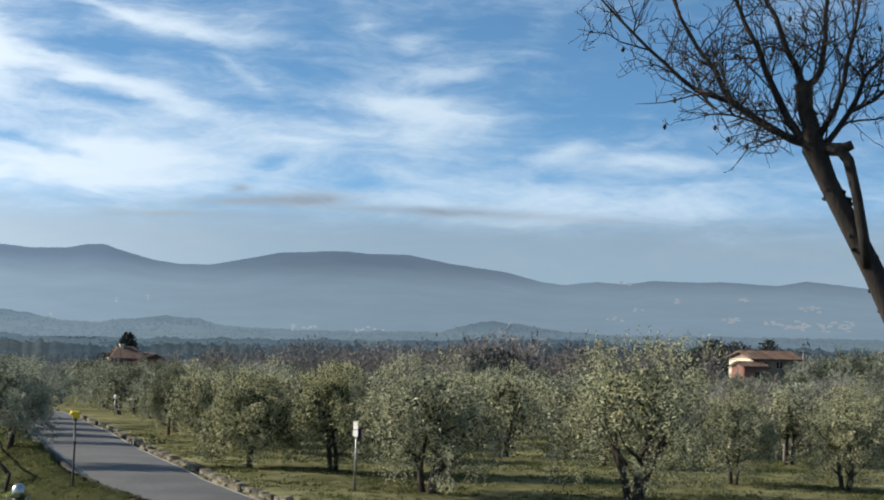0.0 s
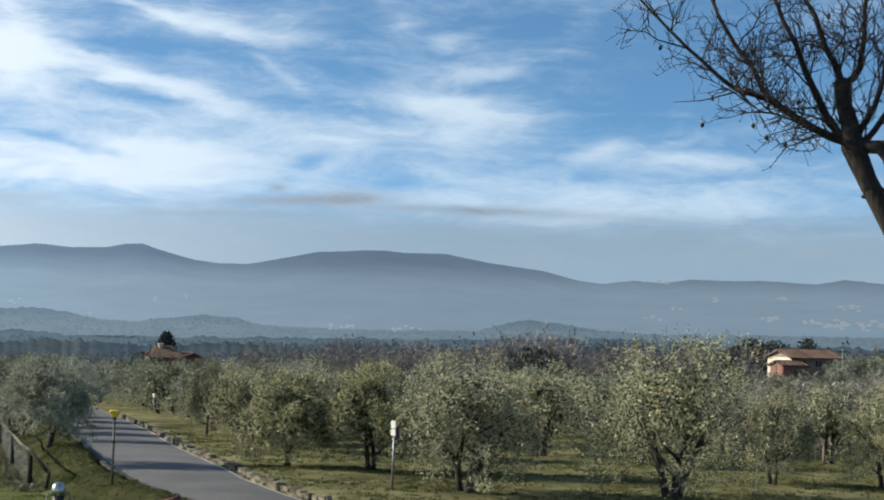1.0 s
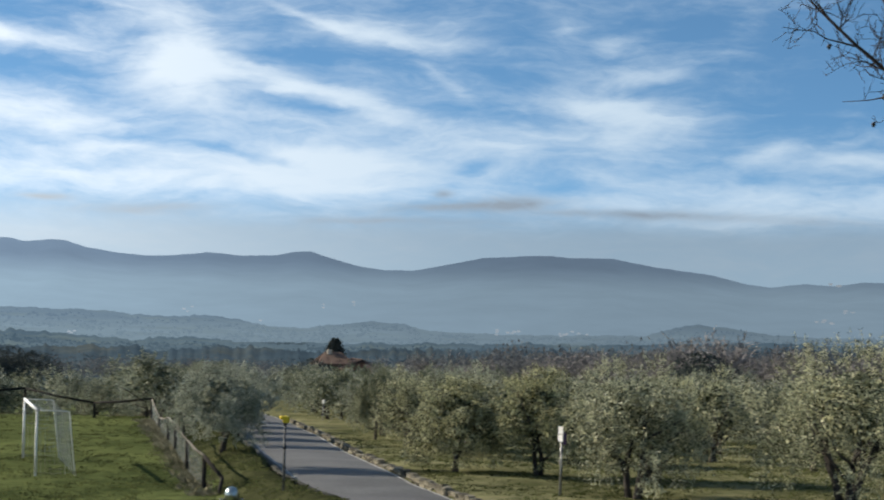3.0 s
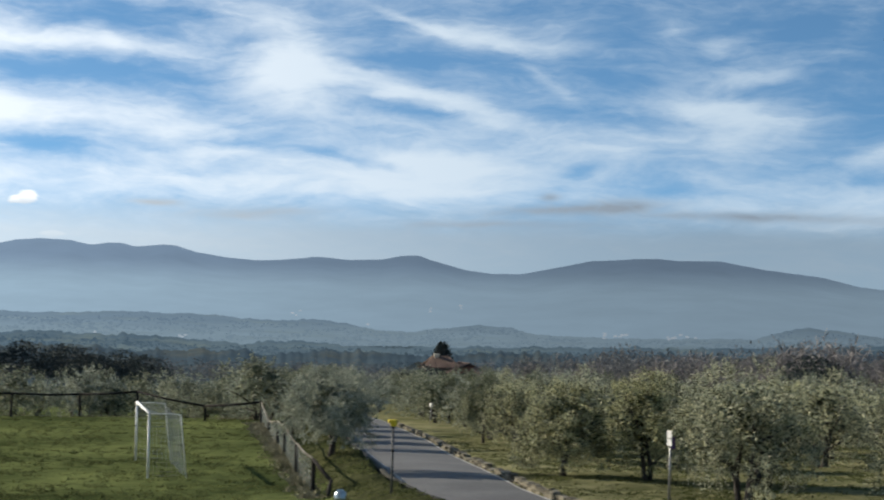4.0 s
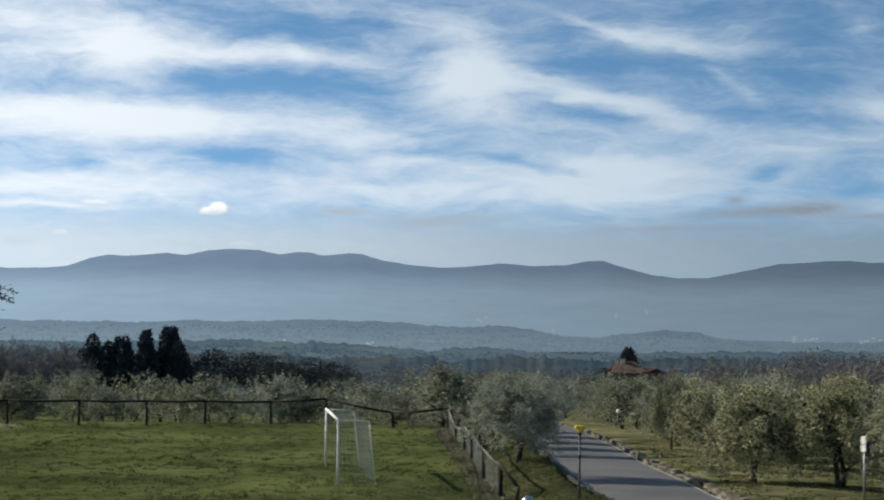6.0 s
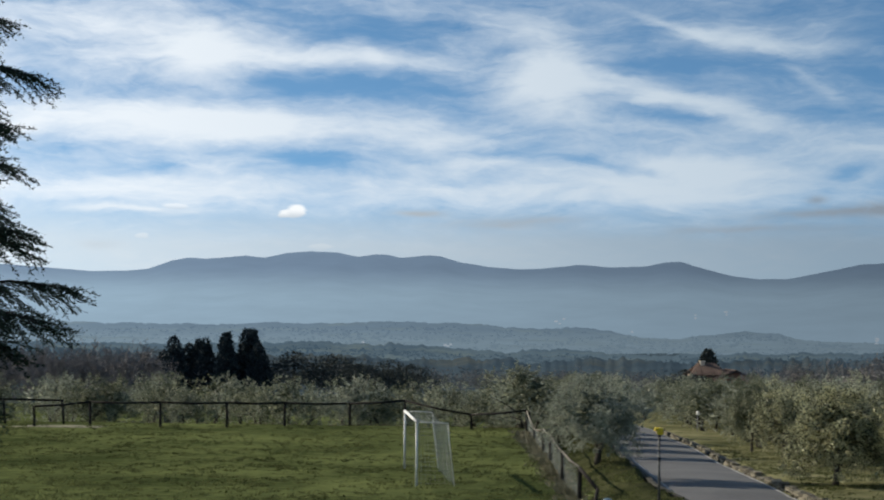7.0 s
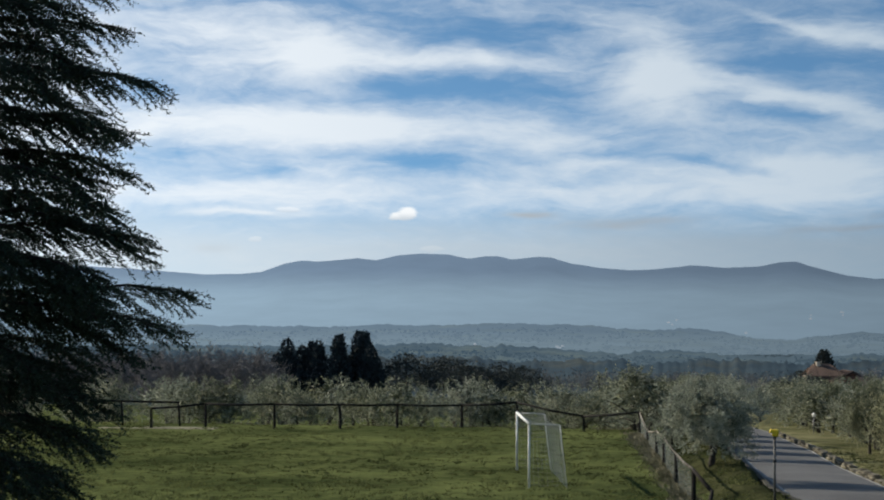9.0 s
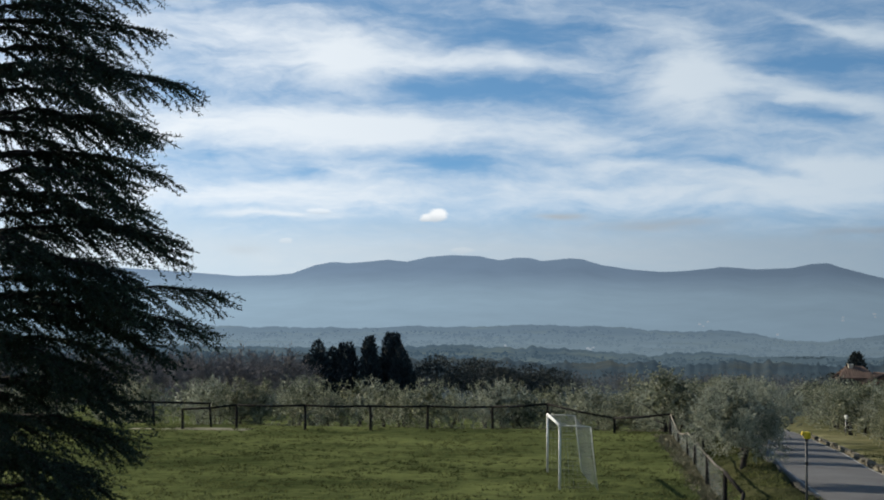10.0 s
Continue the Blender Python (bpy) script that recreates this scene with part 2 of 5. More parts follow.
def backdrop_material(name, low, high, z_low, z_high, patch=0.12, scale=0.004, lit=0.15, tint=None, stretch=22):
    """Far land with kilometres of winter air painted in: haze glows in its emission colour, paler low down for valley
    mist.
    """
    m = bpy.data.materials.new(name)
    m.use_nodes = True
    nt = m.node_tree
    nodes, links = nt.nodes, nt.links
    nodes.clear()
    out = nodes.new("ShaderNodeOutputMaterial")
    geo = nodes.new("ShaderNodeNewGeometry")
    s = nodes.new("ShaderNodeSeparateXYZ")
    links.new(geo.outputs["Position"], s.inputs[0])
    big = nodes.new("ShaderNodeTexNoise")
    big.inputs["Scale"].default_value, big.inputs["Detail"].default_value = scale, 8
    big.inputs["Roughness"].default_value = 0.65
    mp = nodes.new("ShaderNodeMapping")
    mp.inputs["Scale"].default_value = (1, 1, stretch)
    links.new(geo.outputs["Position"], mp.inputs[0])
    links.new(mp.outputs[0], big.inputs["Vector"])
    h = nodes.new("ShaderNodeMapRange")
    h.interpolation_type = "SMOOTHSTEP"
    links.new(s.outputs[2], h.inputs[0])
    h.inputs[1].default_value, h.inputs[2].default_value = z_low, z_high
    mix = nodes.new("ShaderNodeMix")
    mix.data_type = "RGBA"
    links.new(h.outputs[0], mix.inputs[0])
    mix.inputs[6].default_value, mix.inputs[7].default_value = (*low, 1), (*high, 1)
    hsv = nodes.new("ShaderNodeHueSaturation")
    colour = mix.outputs[2]
    if tint:
        fine = nodes.new("ShaderNodeTexNoise")
        fine.inputs["Scale"].default_value, fine.inputs["Detail"].default_value = scale * 0.6, 6
        fine.inputs["Roughness"].default_value = 0.7
        links.new(mp.outputs[0], fine.inputs["Vector"])
        cut = nodes.new("ShaderNodeMapRange")
        cut.interpolation_type = "SMOOTHSTEP"
        links.new(fine.outputs["Fac"], cut.inputs[0])
        cut.inputs[1].default_value, cut.inputs[2].default_value = 0.46, 0.72
        two = nodes.new("ShaderNodeMix")
        two.data_type = "RGBA"
        links.new(cut.outputs[0], two.inputs[0])
        links.new(mix.outputs[2], two.inputs[6])
        two.inputs[7].default_value = (*tint, 1)
        colour = two.outputs[2]
    links.new(colour, hsv.inputs["Color"])
    v = nodes.new("ShaderNodeMath")
    v.operation = "MULTIPLY_ADD"
    links.new(big.outputs["Fac"], v.inputs[0])
    v.inputs[1].default_value, v.inputs[2].default_value = patch * 2, 1 - patch
    # painted glow: haze colour brightened by world x towards the sun's side
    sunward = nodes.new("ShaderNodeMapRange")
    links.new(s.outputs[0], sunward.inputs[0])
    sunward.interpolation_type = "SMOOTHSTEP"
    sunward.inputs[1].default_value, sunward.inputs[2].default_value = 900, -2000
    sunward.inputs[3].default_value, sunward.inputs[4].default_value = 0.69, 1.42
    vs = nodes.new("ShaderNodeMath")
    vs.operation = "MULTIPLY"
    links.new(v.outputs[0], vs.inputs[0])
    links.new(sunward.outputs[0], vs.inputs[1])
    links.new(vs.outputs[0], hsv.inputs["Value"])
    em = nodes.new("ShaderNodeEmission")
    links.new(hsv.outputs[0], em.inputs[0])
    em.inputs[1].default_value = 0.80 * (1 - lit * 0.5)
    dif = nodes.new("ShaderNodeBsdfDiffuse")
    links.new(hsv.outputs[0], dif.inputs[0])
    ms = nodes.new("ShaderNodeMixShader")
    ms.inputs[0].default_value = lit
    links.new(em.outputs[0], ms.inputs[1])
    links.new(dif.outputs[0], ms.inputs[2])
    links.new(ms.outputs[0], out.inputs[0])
    return m


GRASS = material("meadow_grass", (0.035, 0.047, 0.017), (0.138, 0.158, 0.057), 1.7, 0.95, 1.0, second=0.16, relief=0.14, gloss=0.0)
GROVE = material("grove_grass", (0.044, 0.050, 0.020), (0.215, 0.204, 0.108), 1.3, 0.95, 1.0, second=0.2, relief=0.14, gloss=0.0)
BLADE = material("grass_blades", (0.030, 0.038, 0.015), (0.145, 0.158, 0.060), 0.6, 0.8, 0, island=0.5, translucent=0.3, gloss=0.02)
# darker, browner grass: the bank's shade is put into this colour
BANK = material("bank_shaded_grass", (0.020, 0.024, 0.011), (0.076, 0.078, 0.036), 2.2, 0.95, 1.0, second=0.5, relief=0.14, gloss=0.0)
DRY = material("dry_verge", (0.11, 0.10, 0.056), (0.27, 0.245, 0.160), 3.0, 0.95, 0.8)
ASPHALT = material("asphalt", (0.076, 0.076, 0.075), (0.134, 0.133, 0.129), 9.0, 0.85, 0.25, second=0.35)
PAINT = material("road_paint", (0.16, 0.155, 0.14), (0.42, 0.41, 0.38), 5.0, 0.8, 0.1)
STONE = material("field_stone", (0.045, 0.040, 0.028), (0.21, 0.19, 0.135), 5.0, 0.9, 0.6, per_object=0.7)
# kerb stone coloured dark to stand for the shade along the lane's edge
SHADED_STONE = material("shaded_dark_stone", (0.016, 0.016, 0.011), (0.060, 0.056, 0.042), 5.0, 0.95, 0.6, per_object=0.5)
CONCRETE = material("concrete", (0.22, 0.21, 0.20), (0.38, 0.37, 0.35), 6.0, 0.9, 0.4)
BARK = material("olive_bark", (0.022, 0.018, 0.015), (0.085, 0.073, 0.062), 9.0, 0.95, 0.9)
LEAF = material("olive_leaves", (0.038, 0.043, 0.020), (0.570, 0.566, 0.385), 1.1, 0.45, 0, island=1.25, translucent=0.24, per_object=0.06, tints=((1.05, 1.03, 0.84), (0.95, 0.96, 0.98)))
LEAF_FAR = material("olive_leaves_far", (0.074, 0.086, 0.057), (0.440, 0.452, 0.336), 0.5, 0.6, 0, island=0.6, translucent=0.32, per_object=0.3, tints=((1.0, 0.99, 0.84), (0.88, 0.91, 0.97)))
PINE_BARK = material("pine_bark", (0.013, 0.011, 0.011), (0.052, 0.043, 0.038), 11.0, 0.95, 1.0, stretch=(1, 1, 0.4))
TWIG = material("dead_twigs", (0.022, 0.018, 0.018), (0.06, 0.047, 0.04), 6.0, 0.9, 0)
NEEDLE = material("cedar_needles", (0.011, 0.022, 0.014), (0.036, 0.060, 0.038), 1.2, 0.8, 0, island=0.6)
CYPRESS = material("cypress_foliage", (0.018, 0.026, 0.030), (0.046, 0.062, 0.062), 0.5, 0.9, 0, island=0.6)
EVERGREEN = material("evergreen_oak_foliage", (0.026, 0.034, 0.032), (0.062, 0.072, 0.062), 0.4, 0.9, 0, island=0.5, translucent=0.1)
# wood colour paled and greyed: distance haze is mixed into it
BARE_WOOD = material("bare_wood_hazed", (0.128, 0.117, 0.110), (0.275, 0.250, 0.234), 0.3, 0.95, 0, island=0.6, per_object=0.3)
FENCE_WOOD = material("dark_weathered_wood", (0.010, 0.009, 0.009), (0.034, 0.030, 0.027), 7.0, 0.9, 0.6, gloss=0.1)
PALE_WOOD = material("pale_rail_wood", (0.05, 0.044, 0.036), (0.27, 0.245, 0.20), 2.2, 0.9, 0.5)
WIRE = material("green_wire_netting", (0.05, 0.075, 0.062), (0.11, 0.135, 0.12), 4.0, 0.6, 0)
WHITE = material("chipped_white_paint", (0.50, 0.49, 0.46), (0.82, 0.81, 0.78), 6.0, 0.5, 0.15)
CORD = material("net_cord", (0.34, 0.34, 0.31), (0.54, 0.54, 0.50), 4.0, 0.9, 0)
STEEL = material("galvanised_steel", (0.16, 0.16, 0.16), (0.30, 0.30, 0.30), 9.0, 0.45, 0.1, metal=0.6)
DULL_STEEL = material("weathered_steel", (0.055, 0.055, 0.052), (0.13, 0.13, 0.122), 7.0, 0.6, 0.2, metal=0.3)
BRIGHT = material("brushed_metal", (0.34, 0.37, 0.35), (0.55, 0.58, 0.56), 14.0, 0.28, 0.05, metal=1.0)
YELLOW = material("yellow_enamel", (0.62, 0.43, 0.02), (0.85, 0.62, 0.04), 7.0, 0.4, 0.05)
BLACK = material("black_plastic", (0.012, 0.012, 0.013), (0.035, 0.034, 0.034), 9.0, 0.5, 0.1)
PURPLE = material("purple_panel", (0.07, 0.03, 0.12), (0.13, 0.06, 0.20), 6.0, 0.5, 0)
TILE = material("terracotta_tiles", (0.066, 0.042, 0.032), (0.145, 0.098, 0.074), 5.0, 0.9, 0.5, per_object=0.5, island=0.4)
RIDGE_TILE = material("dark_ridge_tiles", (0.060, 0.018, 0.015), (0.13, 0.04, 0.032), 8.0, 0.85, 0.5)
PLASTER = material("cream_plaster", (0.52, 0.45, 0.33), (0.72, 0.66, 0.54), 2.0, 0.9, 0.2)
# brown that puts the farmhouse front's shade into the wall colour
BROWNWALL = material("brown_shaded_wall", (0.17, 0.125, 0.095), (0.30, 0.235, 0.185), 3.0, 0.9, 0.3)
BRICKWALL = material("brick_red_wall", (0.17, 0.080, 0.058), (0.28, 0.145, 0.11), 4.0, 0.9, 0.3)
GLASS_DARK = material("dark_window", (0.02, 0.022, 0.025), (0.04, 0.045, 0.05), 2.0, 0.15, 0)
# the far ground sheet emits painted haze as well
FARLAND = backdrop_material("hazed_far_fields", (0.072, 0.106, 0.130), (0.064, 0.088, 0.096), -30, -6, 0.35, 0.03, 0.35)


# ---------------------------------------------------------------- mesh helpers
def part(name, bm, mat, parent=None, label=""):
    """Links a bmesh, or (verts, faces), as one mesh object under its parent."""
    me = bpy.data.meshes.new(name)
    if isinstance(bm, tuple):
        me.from_pydata([tuple(p) for p in bm[0]], [], bm[1])
    else:
        bm.to_mesh(me)
        bm.free()
    me.materials.append(mat)
    ob = new(name, me)
    if parent:
        ob.parent = parent
    if label:
        tagged(ob, label)
    return ob


def smooth(ob):
    ob.data.polygons.foreach_set("use_smooth", [True] * len(ob.data.polygons))
    return ob


def thing(name, at, label, category, group="", turn=0.0):
    ob = new(name)
    ob.matrix_basis = pose(*at, 0, 0, turn)
    return tagged(ob, label, category, group)


def box(bm, size, at, turn=(0, 0, 0), bevel=0.0):
    made = bmesh.ops.create_cube(bm, size=1.0)["verts"]
    bmesh.ops.scale(bm, vec=size, verts=made)
    if bevel:
        edges = list({e for v in made for e in v.link_edges})
        made = bmesh.ops.bevel(bm, geom=edges, offset=bevel, segments=2, affect="EDGES", profile=0.5)["verts"]
    bmesh.ops.transform(bm, matrix=pose(*at, *turn), verts=made)
    return bm


class Soup:
    """Vertices and faces gathered for one mesh."""

    def __init__(self):
        self.v, self.f = [], []

    def tube(self, pts, radii, sides=6, cap=True):
        pts = [Vector(p) for p in pts]
        base = len(self.v)
        side = Vector((0.3, 0.9, 0.1))
        for i, p in enumerate(pts):
            d = (pts[min(i + 1, len(pts) - 1)] - pts[max(i - 1, 0)]).normalized()
            u = (side - d * side.dot(d)).normalized()
            w = d.cross(u)
            side = u
            r = radii[i] if hasattr(radii, "__len__") else radii
            for k in range(sides):
                a = 2 * math.pi * k / sides
                self.v.append(p + u * (r * math.cos(a)) + w * (r * math.sin(a)))
        for i in range(len(pts) - 1):
            for k in range(sides):
                a, b = base + i * sides + k, base + i * sides + (k + 1) % sides
                self.f.append((a, b, b + sides, a + sides))
        if cap:
            self.f.append(tuple(base + k for k in range(sides))[::-1])
            self.f.append(tuple(base + (len(pts) - 1) * sides + k for k in range(sides)))
        return self

    def leaf(self, p, d, length, width, up=None):
        d = d.normalized()
        s = d.cross(up if up is not None else Vector((random.gauss(0, 1), random.gauss(0, 1), random.gauss(0, 1))))
        if s.length < 1e-4:
            s = Vector((1, 0, 0))
        s = s.normalized() * (width * 0.5)
        b = len(self.v)
        mid = p + d * (length * 0.45)
        self.v += [p, mid + s, p + d * length, mid - s]
        self.f.append((b, b + 1, b + 2, b + 3))

    def data(self):
        return (self.v, self.f)


def rnd_dir(up=0.0):
    v = Vector((random.gauss(0, 1), random.gauss(0, 1), random.gauss(0, 1))).normalized()
    v.z += up
    return v.normalized()


def wander(start, d, length, n, bend=0.15, lift=0.0):
    pts, p, d = [Vector(start)], Vector(start), Vector(d).normalized()
    for _ in range(n):
        d = (d + Vector((random.gauss(0, bend), random.gauss(0, bend), random.gauss(0, bend) + lift))).normalized()
        p = p + d * (length / n)
        pts.append(p.copy())
    return pts


# ---------------------------------------------------------------- the lie of the land
def slope(y):
    d = max(0.0, y - 50.0)
    z = -0.035 * d * d / (d + 4.0)
    if y > 200:
        z = -5.12 - 17.0 * (1 - math.exp(-(y - 200) / 480.0)) - 12.0 * (1 - math.exp(-(y - 200) / 1800.0))
    return z


def road_x(y):
    return float(np.interp(y, (24, 30, 35, 40, 45, 50, 60, 68, 82, 91, 115, 160), (15.5, 10.0, 6.9, 4.7, 3.15, 2.2, 1.42, 0.85, 0.3, -0.3, -1.8, -6.0)))


def fence_x(y):
    return -2.1 - 0.124 * (y - 48.0)


def step(a, b, t):
    t = min(1.0, max(0.0, (t - a) / (b - a)))
    return t * t * (3 - 2 * t)


def ground_z(x, y):
    z = slope(y)
    level = (1 - step(fence_x(y) + 0.3, fence_x(y) + 2.2, x)) * (1 - step(80.5, 85.0, y))
    z = z * (1 - level)
    if y < 130:
        gap = abs(x - road_x(y)) - 1.95
        if gap > 0 and x < road_x(y):
            z += (0.46 + 0.16 * step(51, 55, y) * (1 - step(60, 66, y))) * step(0.12, 0.42, gap) * (1 - step(1.2 if y > 52 else 0.9, 2.5, gap))
        if x > road_x(y):
            z += 0.12 * step(0.3, 0.7, gap) * (1 - step(3.0, 7.0, gap))
        if gap < 0.3:
            z -= 0.07
    z += 2.9 * step(92, 113, x) * step(165, 214, y) * (1 - step(260, 420, y))
    z += 0.05 * noise.noise(Vector((x * 0.35, y * 0.35, 0))) * step(2.3, 3.0, abs(x - road_x(y)))
    return z


def axis(stops):
    vals = []
    for (a, b, s) in stops:
        vals += list(np.arange(a, b - 1e-6, s))
    return vals + [stops[-1][1]]


XS = axis(((-4800, -800, 800), (-800, -200, 100), (-200, -60, 10), (-60, -12, 2), (-12, 14, 0.4), (14, 60, 2), (60, 200, 10), (200, 800, 100), (800, 4800, 800)))
YS = axis(((-4800, -800, 800), (-800, -80, 120), (-80, 20, 10), (20, 40, 2), (40, 92, 0.8), (92, 200, 4), (200, 800, 40), (800, 4900, 300)))
verts = [(x, y, ground_z(x, y)) for y in YS for x in XS]
nx = len(XS)
faces = [(j * nx + i, j * nx + i + 1, (j + 1) * nx + i + 1, (j + 1) * nx + i) for j in range(len(YS) - 1) for i in range(nx - 1)]
ground = smooth(part("ground", (verts, faces), GRASS))
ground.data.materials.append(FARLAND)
ground.data.materials.append(GROVE)
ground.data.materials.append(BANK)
ground.data.materials.append(DRY)
for poly in ground.data.polygons:
    if ((poly.center.x + 28.6) / 3.6) ** 2 + ((poly.center.y - 76.5) / 0.9) ** 2 < 1:
        poly.material_index = 4     # trodden bare earth at the corner of the field
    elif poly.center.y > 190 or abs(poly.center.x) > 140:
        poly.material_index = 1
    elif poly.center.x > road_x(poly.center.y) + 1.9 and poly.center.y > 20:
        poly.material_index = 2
    elif 30 < poly.center.y < 110 and fence_x(poly.center.y) + 0.5 < poly.center.x < road_x(poly.center.y):
        poly.material_index = 3
tagged(ground, "winter meadow ground of short green and dry grass", "ground", kind="structure")

# road, with pale painted edges
ys = list(np.arange(24, 130.1, 1.0))
rv, rf = [], []
for y in ys:
    c, z = road_x(y), slope(y)
    for off, crown in ((-1.95, 0.0), (-1.0, 0.03), (0, 0.045), (1.0, 0.03), (1.95, 0.0)):
        rv.append((c + off, y, z + crown))
for j in range(len(ys) - 1):
    for i in range(4):
        a = j * 5 + i
        rf.append((a, a + 1, a + 6, a + 5))
road = smooth(part("road", (rv, rf), ASPHALT))
tagged(road, "grey asphalt lane running down through olive groves", "road", kind="structure")
for name, off in (("edge_line", -1.50), ("edge_line", 1.86)):
    lv, lf = [], []
    for y in ys:
        for o in (-0.045, 0.045):
            lv.append((road_x(y) + off + o, y, slope(y) + 0.045 * (1 - (off / 1.95) ** 2) + 0.010))
    lf = [(2 * j, 2 * j + 1, 2 * j + 3, 2 * j + 2) for j in range(len(ys) - 1)]
    tagged(part(name, (lv, lf), PAINT, road), "worn white edge line")


# ---------------------------------------------------------------- far land
def ridge(name, radius, profile, low, mat, label, rough=0.02, depth=0.25, seed=0.0, steps=260, trees=0.0, clumps=0, clump_mat=None):
    """A range of hills round the far side: a slope rising to a crest whose elevation follows (azimuth, elevation) stops."""
    azs = np.linspace(-48, 44, steps)
    pa, pe = [p[0] for p in profile], [p[1] for p in profile]
    v, f, rows = [], [], 9
    for a in azs:
        e = float(np.interp(a, pa, pe))
        e += rough * (noise.noise(Vector((a * 1.1, seed, 0))) + 0.5 * noise.noise(Vector((a * 3.3, seed, 1))) + 0.45 * noise.noise(Vector((a * 9.0, seed, 2))) + 0.35 * noise.noise(Vector((a * 24.0, seed, 3))))
        if trees:
            e += trees * (abs(noise.noise(Vector((a * 2.6, seed, 7)))) + 0.7 * abs(noise.noise(Vector((a * 6.5, seed, 8)))) + 0.5 * abs(noise.noise(Vector((a * 15.0, seed, 9)))) - 0.35)
        top = EYE[2] + radius * math.tan(radians(e))
        for k in range(rows):
            q = k / (rows - 1)
            r = radius * (1 - depth * (1 - q) ** 1.3)
            fold = 1 + 0.008 * noise.noise(Vector((a * 0.9, q * 3, seed + 5)))
            v.append((-math.sin(radians(a)) * r * fold, math.cos(radians(a)) * r * fold, low + (top - low) * q ** 0.8))
    for i in range(steps - 1):
        for k in range(rows - 1):
            a = i * rows + k
            f.append((a, a + rows, a + rows + 1, a + 1))
    ob = smooth(part(name, (v, f), mat))
    if clumps:
        # hedges and copses scattered over the slope
        random.seed(int(seed * 17))
        copse = Soup()
        for _ in range(clumps):
            i, k = random.randrange(steps - 1), random.randrange(1, rows - 3)
            a, b, u = Vector(v[i * rows + k]), Vector(v[i * rows + k + 1]), random.random()
            p = a.lerp(b, u)
            if noise.noise(Vector((azs[i] * 0.9, (k + u) * 1.5, seed + 11))) + 0.5 * noise.noise(Vector((azs[i] * 4.0, (k + u) * 3.0, seed + 12))) < 0.0:
                continue
            for _ in range(random.randrange(2, 6)):
                q = p + Vector((random.gauss(0, 0.0035 * radius), -random.random() * 0.004 * radius, random.gauss(0.0004 * radius, 0.0005 * radius)))
                size = radius * random.uniform(0.0012, 0.0024)
                copse.leaf(q, Vector((random.gauss(0, 1), random.gauss(0, 0.3), random.gauss(0, 0.5))), size, size * random.uniform(0.5, 0.9), Vector((0, 1, 0.2)))
        tagged(part("copses", copse.data(), clump_mat, ob, "dark hedges and copses"), kind="stuff")
    return tagged(ob, label, "hills", kind="structure")


# haze is in these colours; the paler first one paints mist at the foot
MOUNTAIN = backdrop_material("hazed_mountains", (0.258, 0.362, 0.455), (0.156, 0.224, 0.312), 62, 165, 0.13, 0.006, 0.03, None, 2.5)
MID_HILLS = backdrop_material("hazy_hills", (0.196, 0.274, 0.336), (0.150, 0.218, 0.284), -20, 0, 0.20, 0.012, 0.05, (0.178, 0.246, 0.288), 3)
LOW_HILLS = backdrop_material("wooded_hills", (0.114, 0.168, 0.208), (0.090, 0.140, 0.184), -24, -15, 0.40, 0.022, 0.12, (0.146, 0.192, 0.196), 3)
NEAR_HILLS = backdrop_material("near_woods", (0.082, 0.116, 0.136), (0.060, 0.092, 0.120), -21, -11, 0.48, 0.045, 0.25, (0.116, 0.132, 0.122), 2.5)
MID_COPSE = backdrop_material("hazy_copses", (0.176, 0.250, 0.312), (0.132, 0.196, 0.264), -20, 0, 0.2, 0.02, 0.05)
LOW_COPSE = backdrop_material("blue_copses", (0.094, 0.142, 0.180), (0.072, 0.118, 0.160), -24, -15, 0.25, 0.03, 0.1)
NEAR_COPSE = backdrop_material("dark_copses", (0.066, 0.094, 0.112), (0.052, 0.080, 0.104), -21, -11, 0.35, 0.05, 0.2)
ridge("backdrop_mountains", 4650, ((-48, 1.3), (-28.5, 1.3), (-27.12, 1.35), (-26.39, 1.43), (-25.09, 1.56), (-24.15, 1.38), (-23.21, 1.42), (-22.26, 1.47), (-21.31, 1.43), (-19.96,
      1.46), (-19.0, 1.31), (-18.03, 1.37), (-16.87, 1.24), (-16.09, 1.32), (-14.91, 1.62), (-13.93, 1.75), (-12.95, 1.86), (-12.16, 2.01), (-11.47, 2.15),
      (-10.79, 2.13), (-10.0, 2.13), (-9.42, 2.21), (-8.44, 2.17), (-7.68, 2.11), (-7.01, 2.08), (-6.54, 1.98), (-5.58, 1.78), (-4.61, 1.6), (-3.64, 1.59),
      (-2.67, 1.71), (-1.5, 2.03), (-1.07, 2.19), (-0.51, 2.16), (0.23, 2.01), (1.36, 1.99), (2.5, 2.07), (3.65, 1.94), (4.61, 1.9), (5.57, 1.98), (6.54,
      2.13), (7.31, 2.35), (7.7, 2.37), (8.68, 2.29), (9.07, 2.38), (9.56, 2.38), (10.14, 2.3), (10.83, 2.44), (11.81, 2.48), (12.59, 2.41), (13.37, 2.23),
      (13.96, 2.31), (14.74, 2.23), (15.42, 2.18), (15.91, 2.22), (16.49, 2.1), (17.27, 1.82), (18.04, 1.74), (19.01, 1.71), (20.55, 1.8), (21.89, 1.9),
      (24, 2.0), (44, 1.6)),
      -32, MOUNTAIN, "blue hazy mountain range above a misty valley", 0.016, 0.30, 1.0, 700)
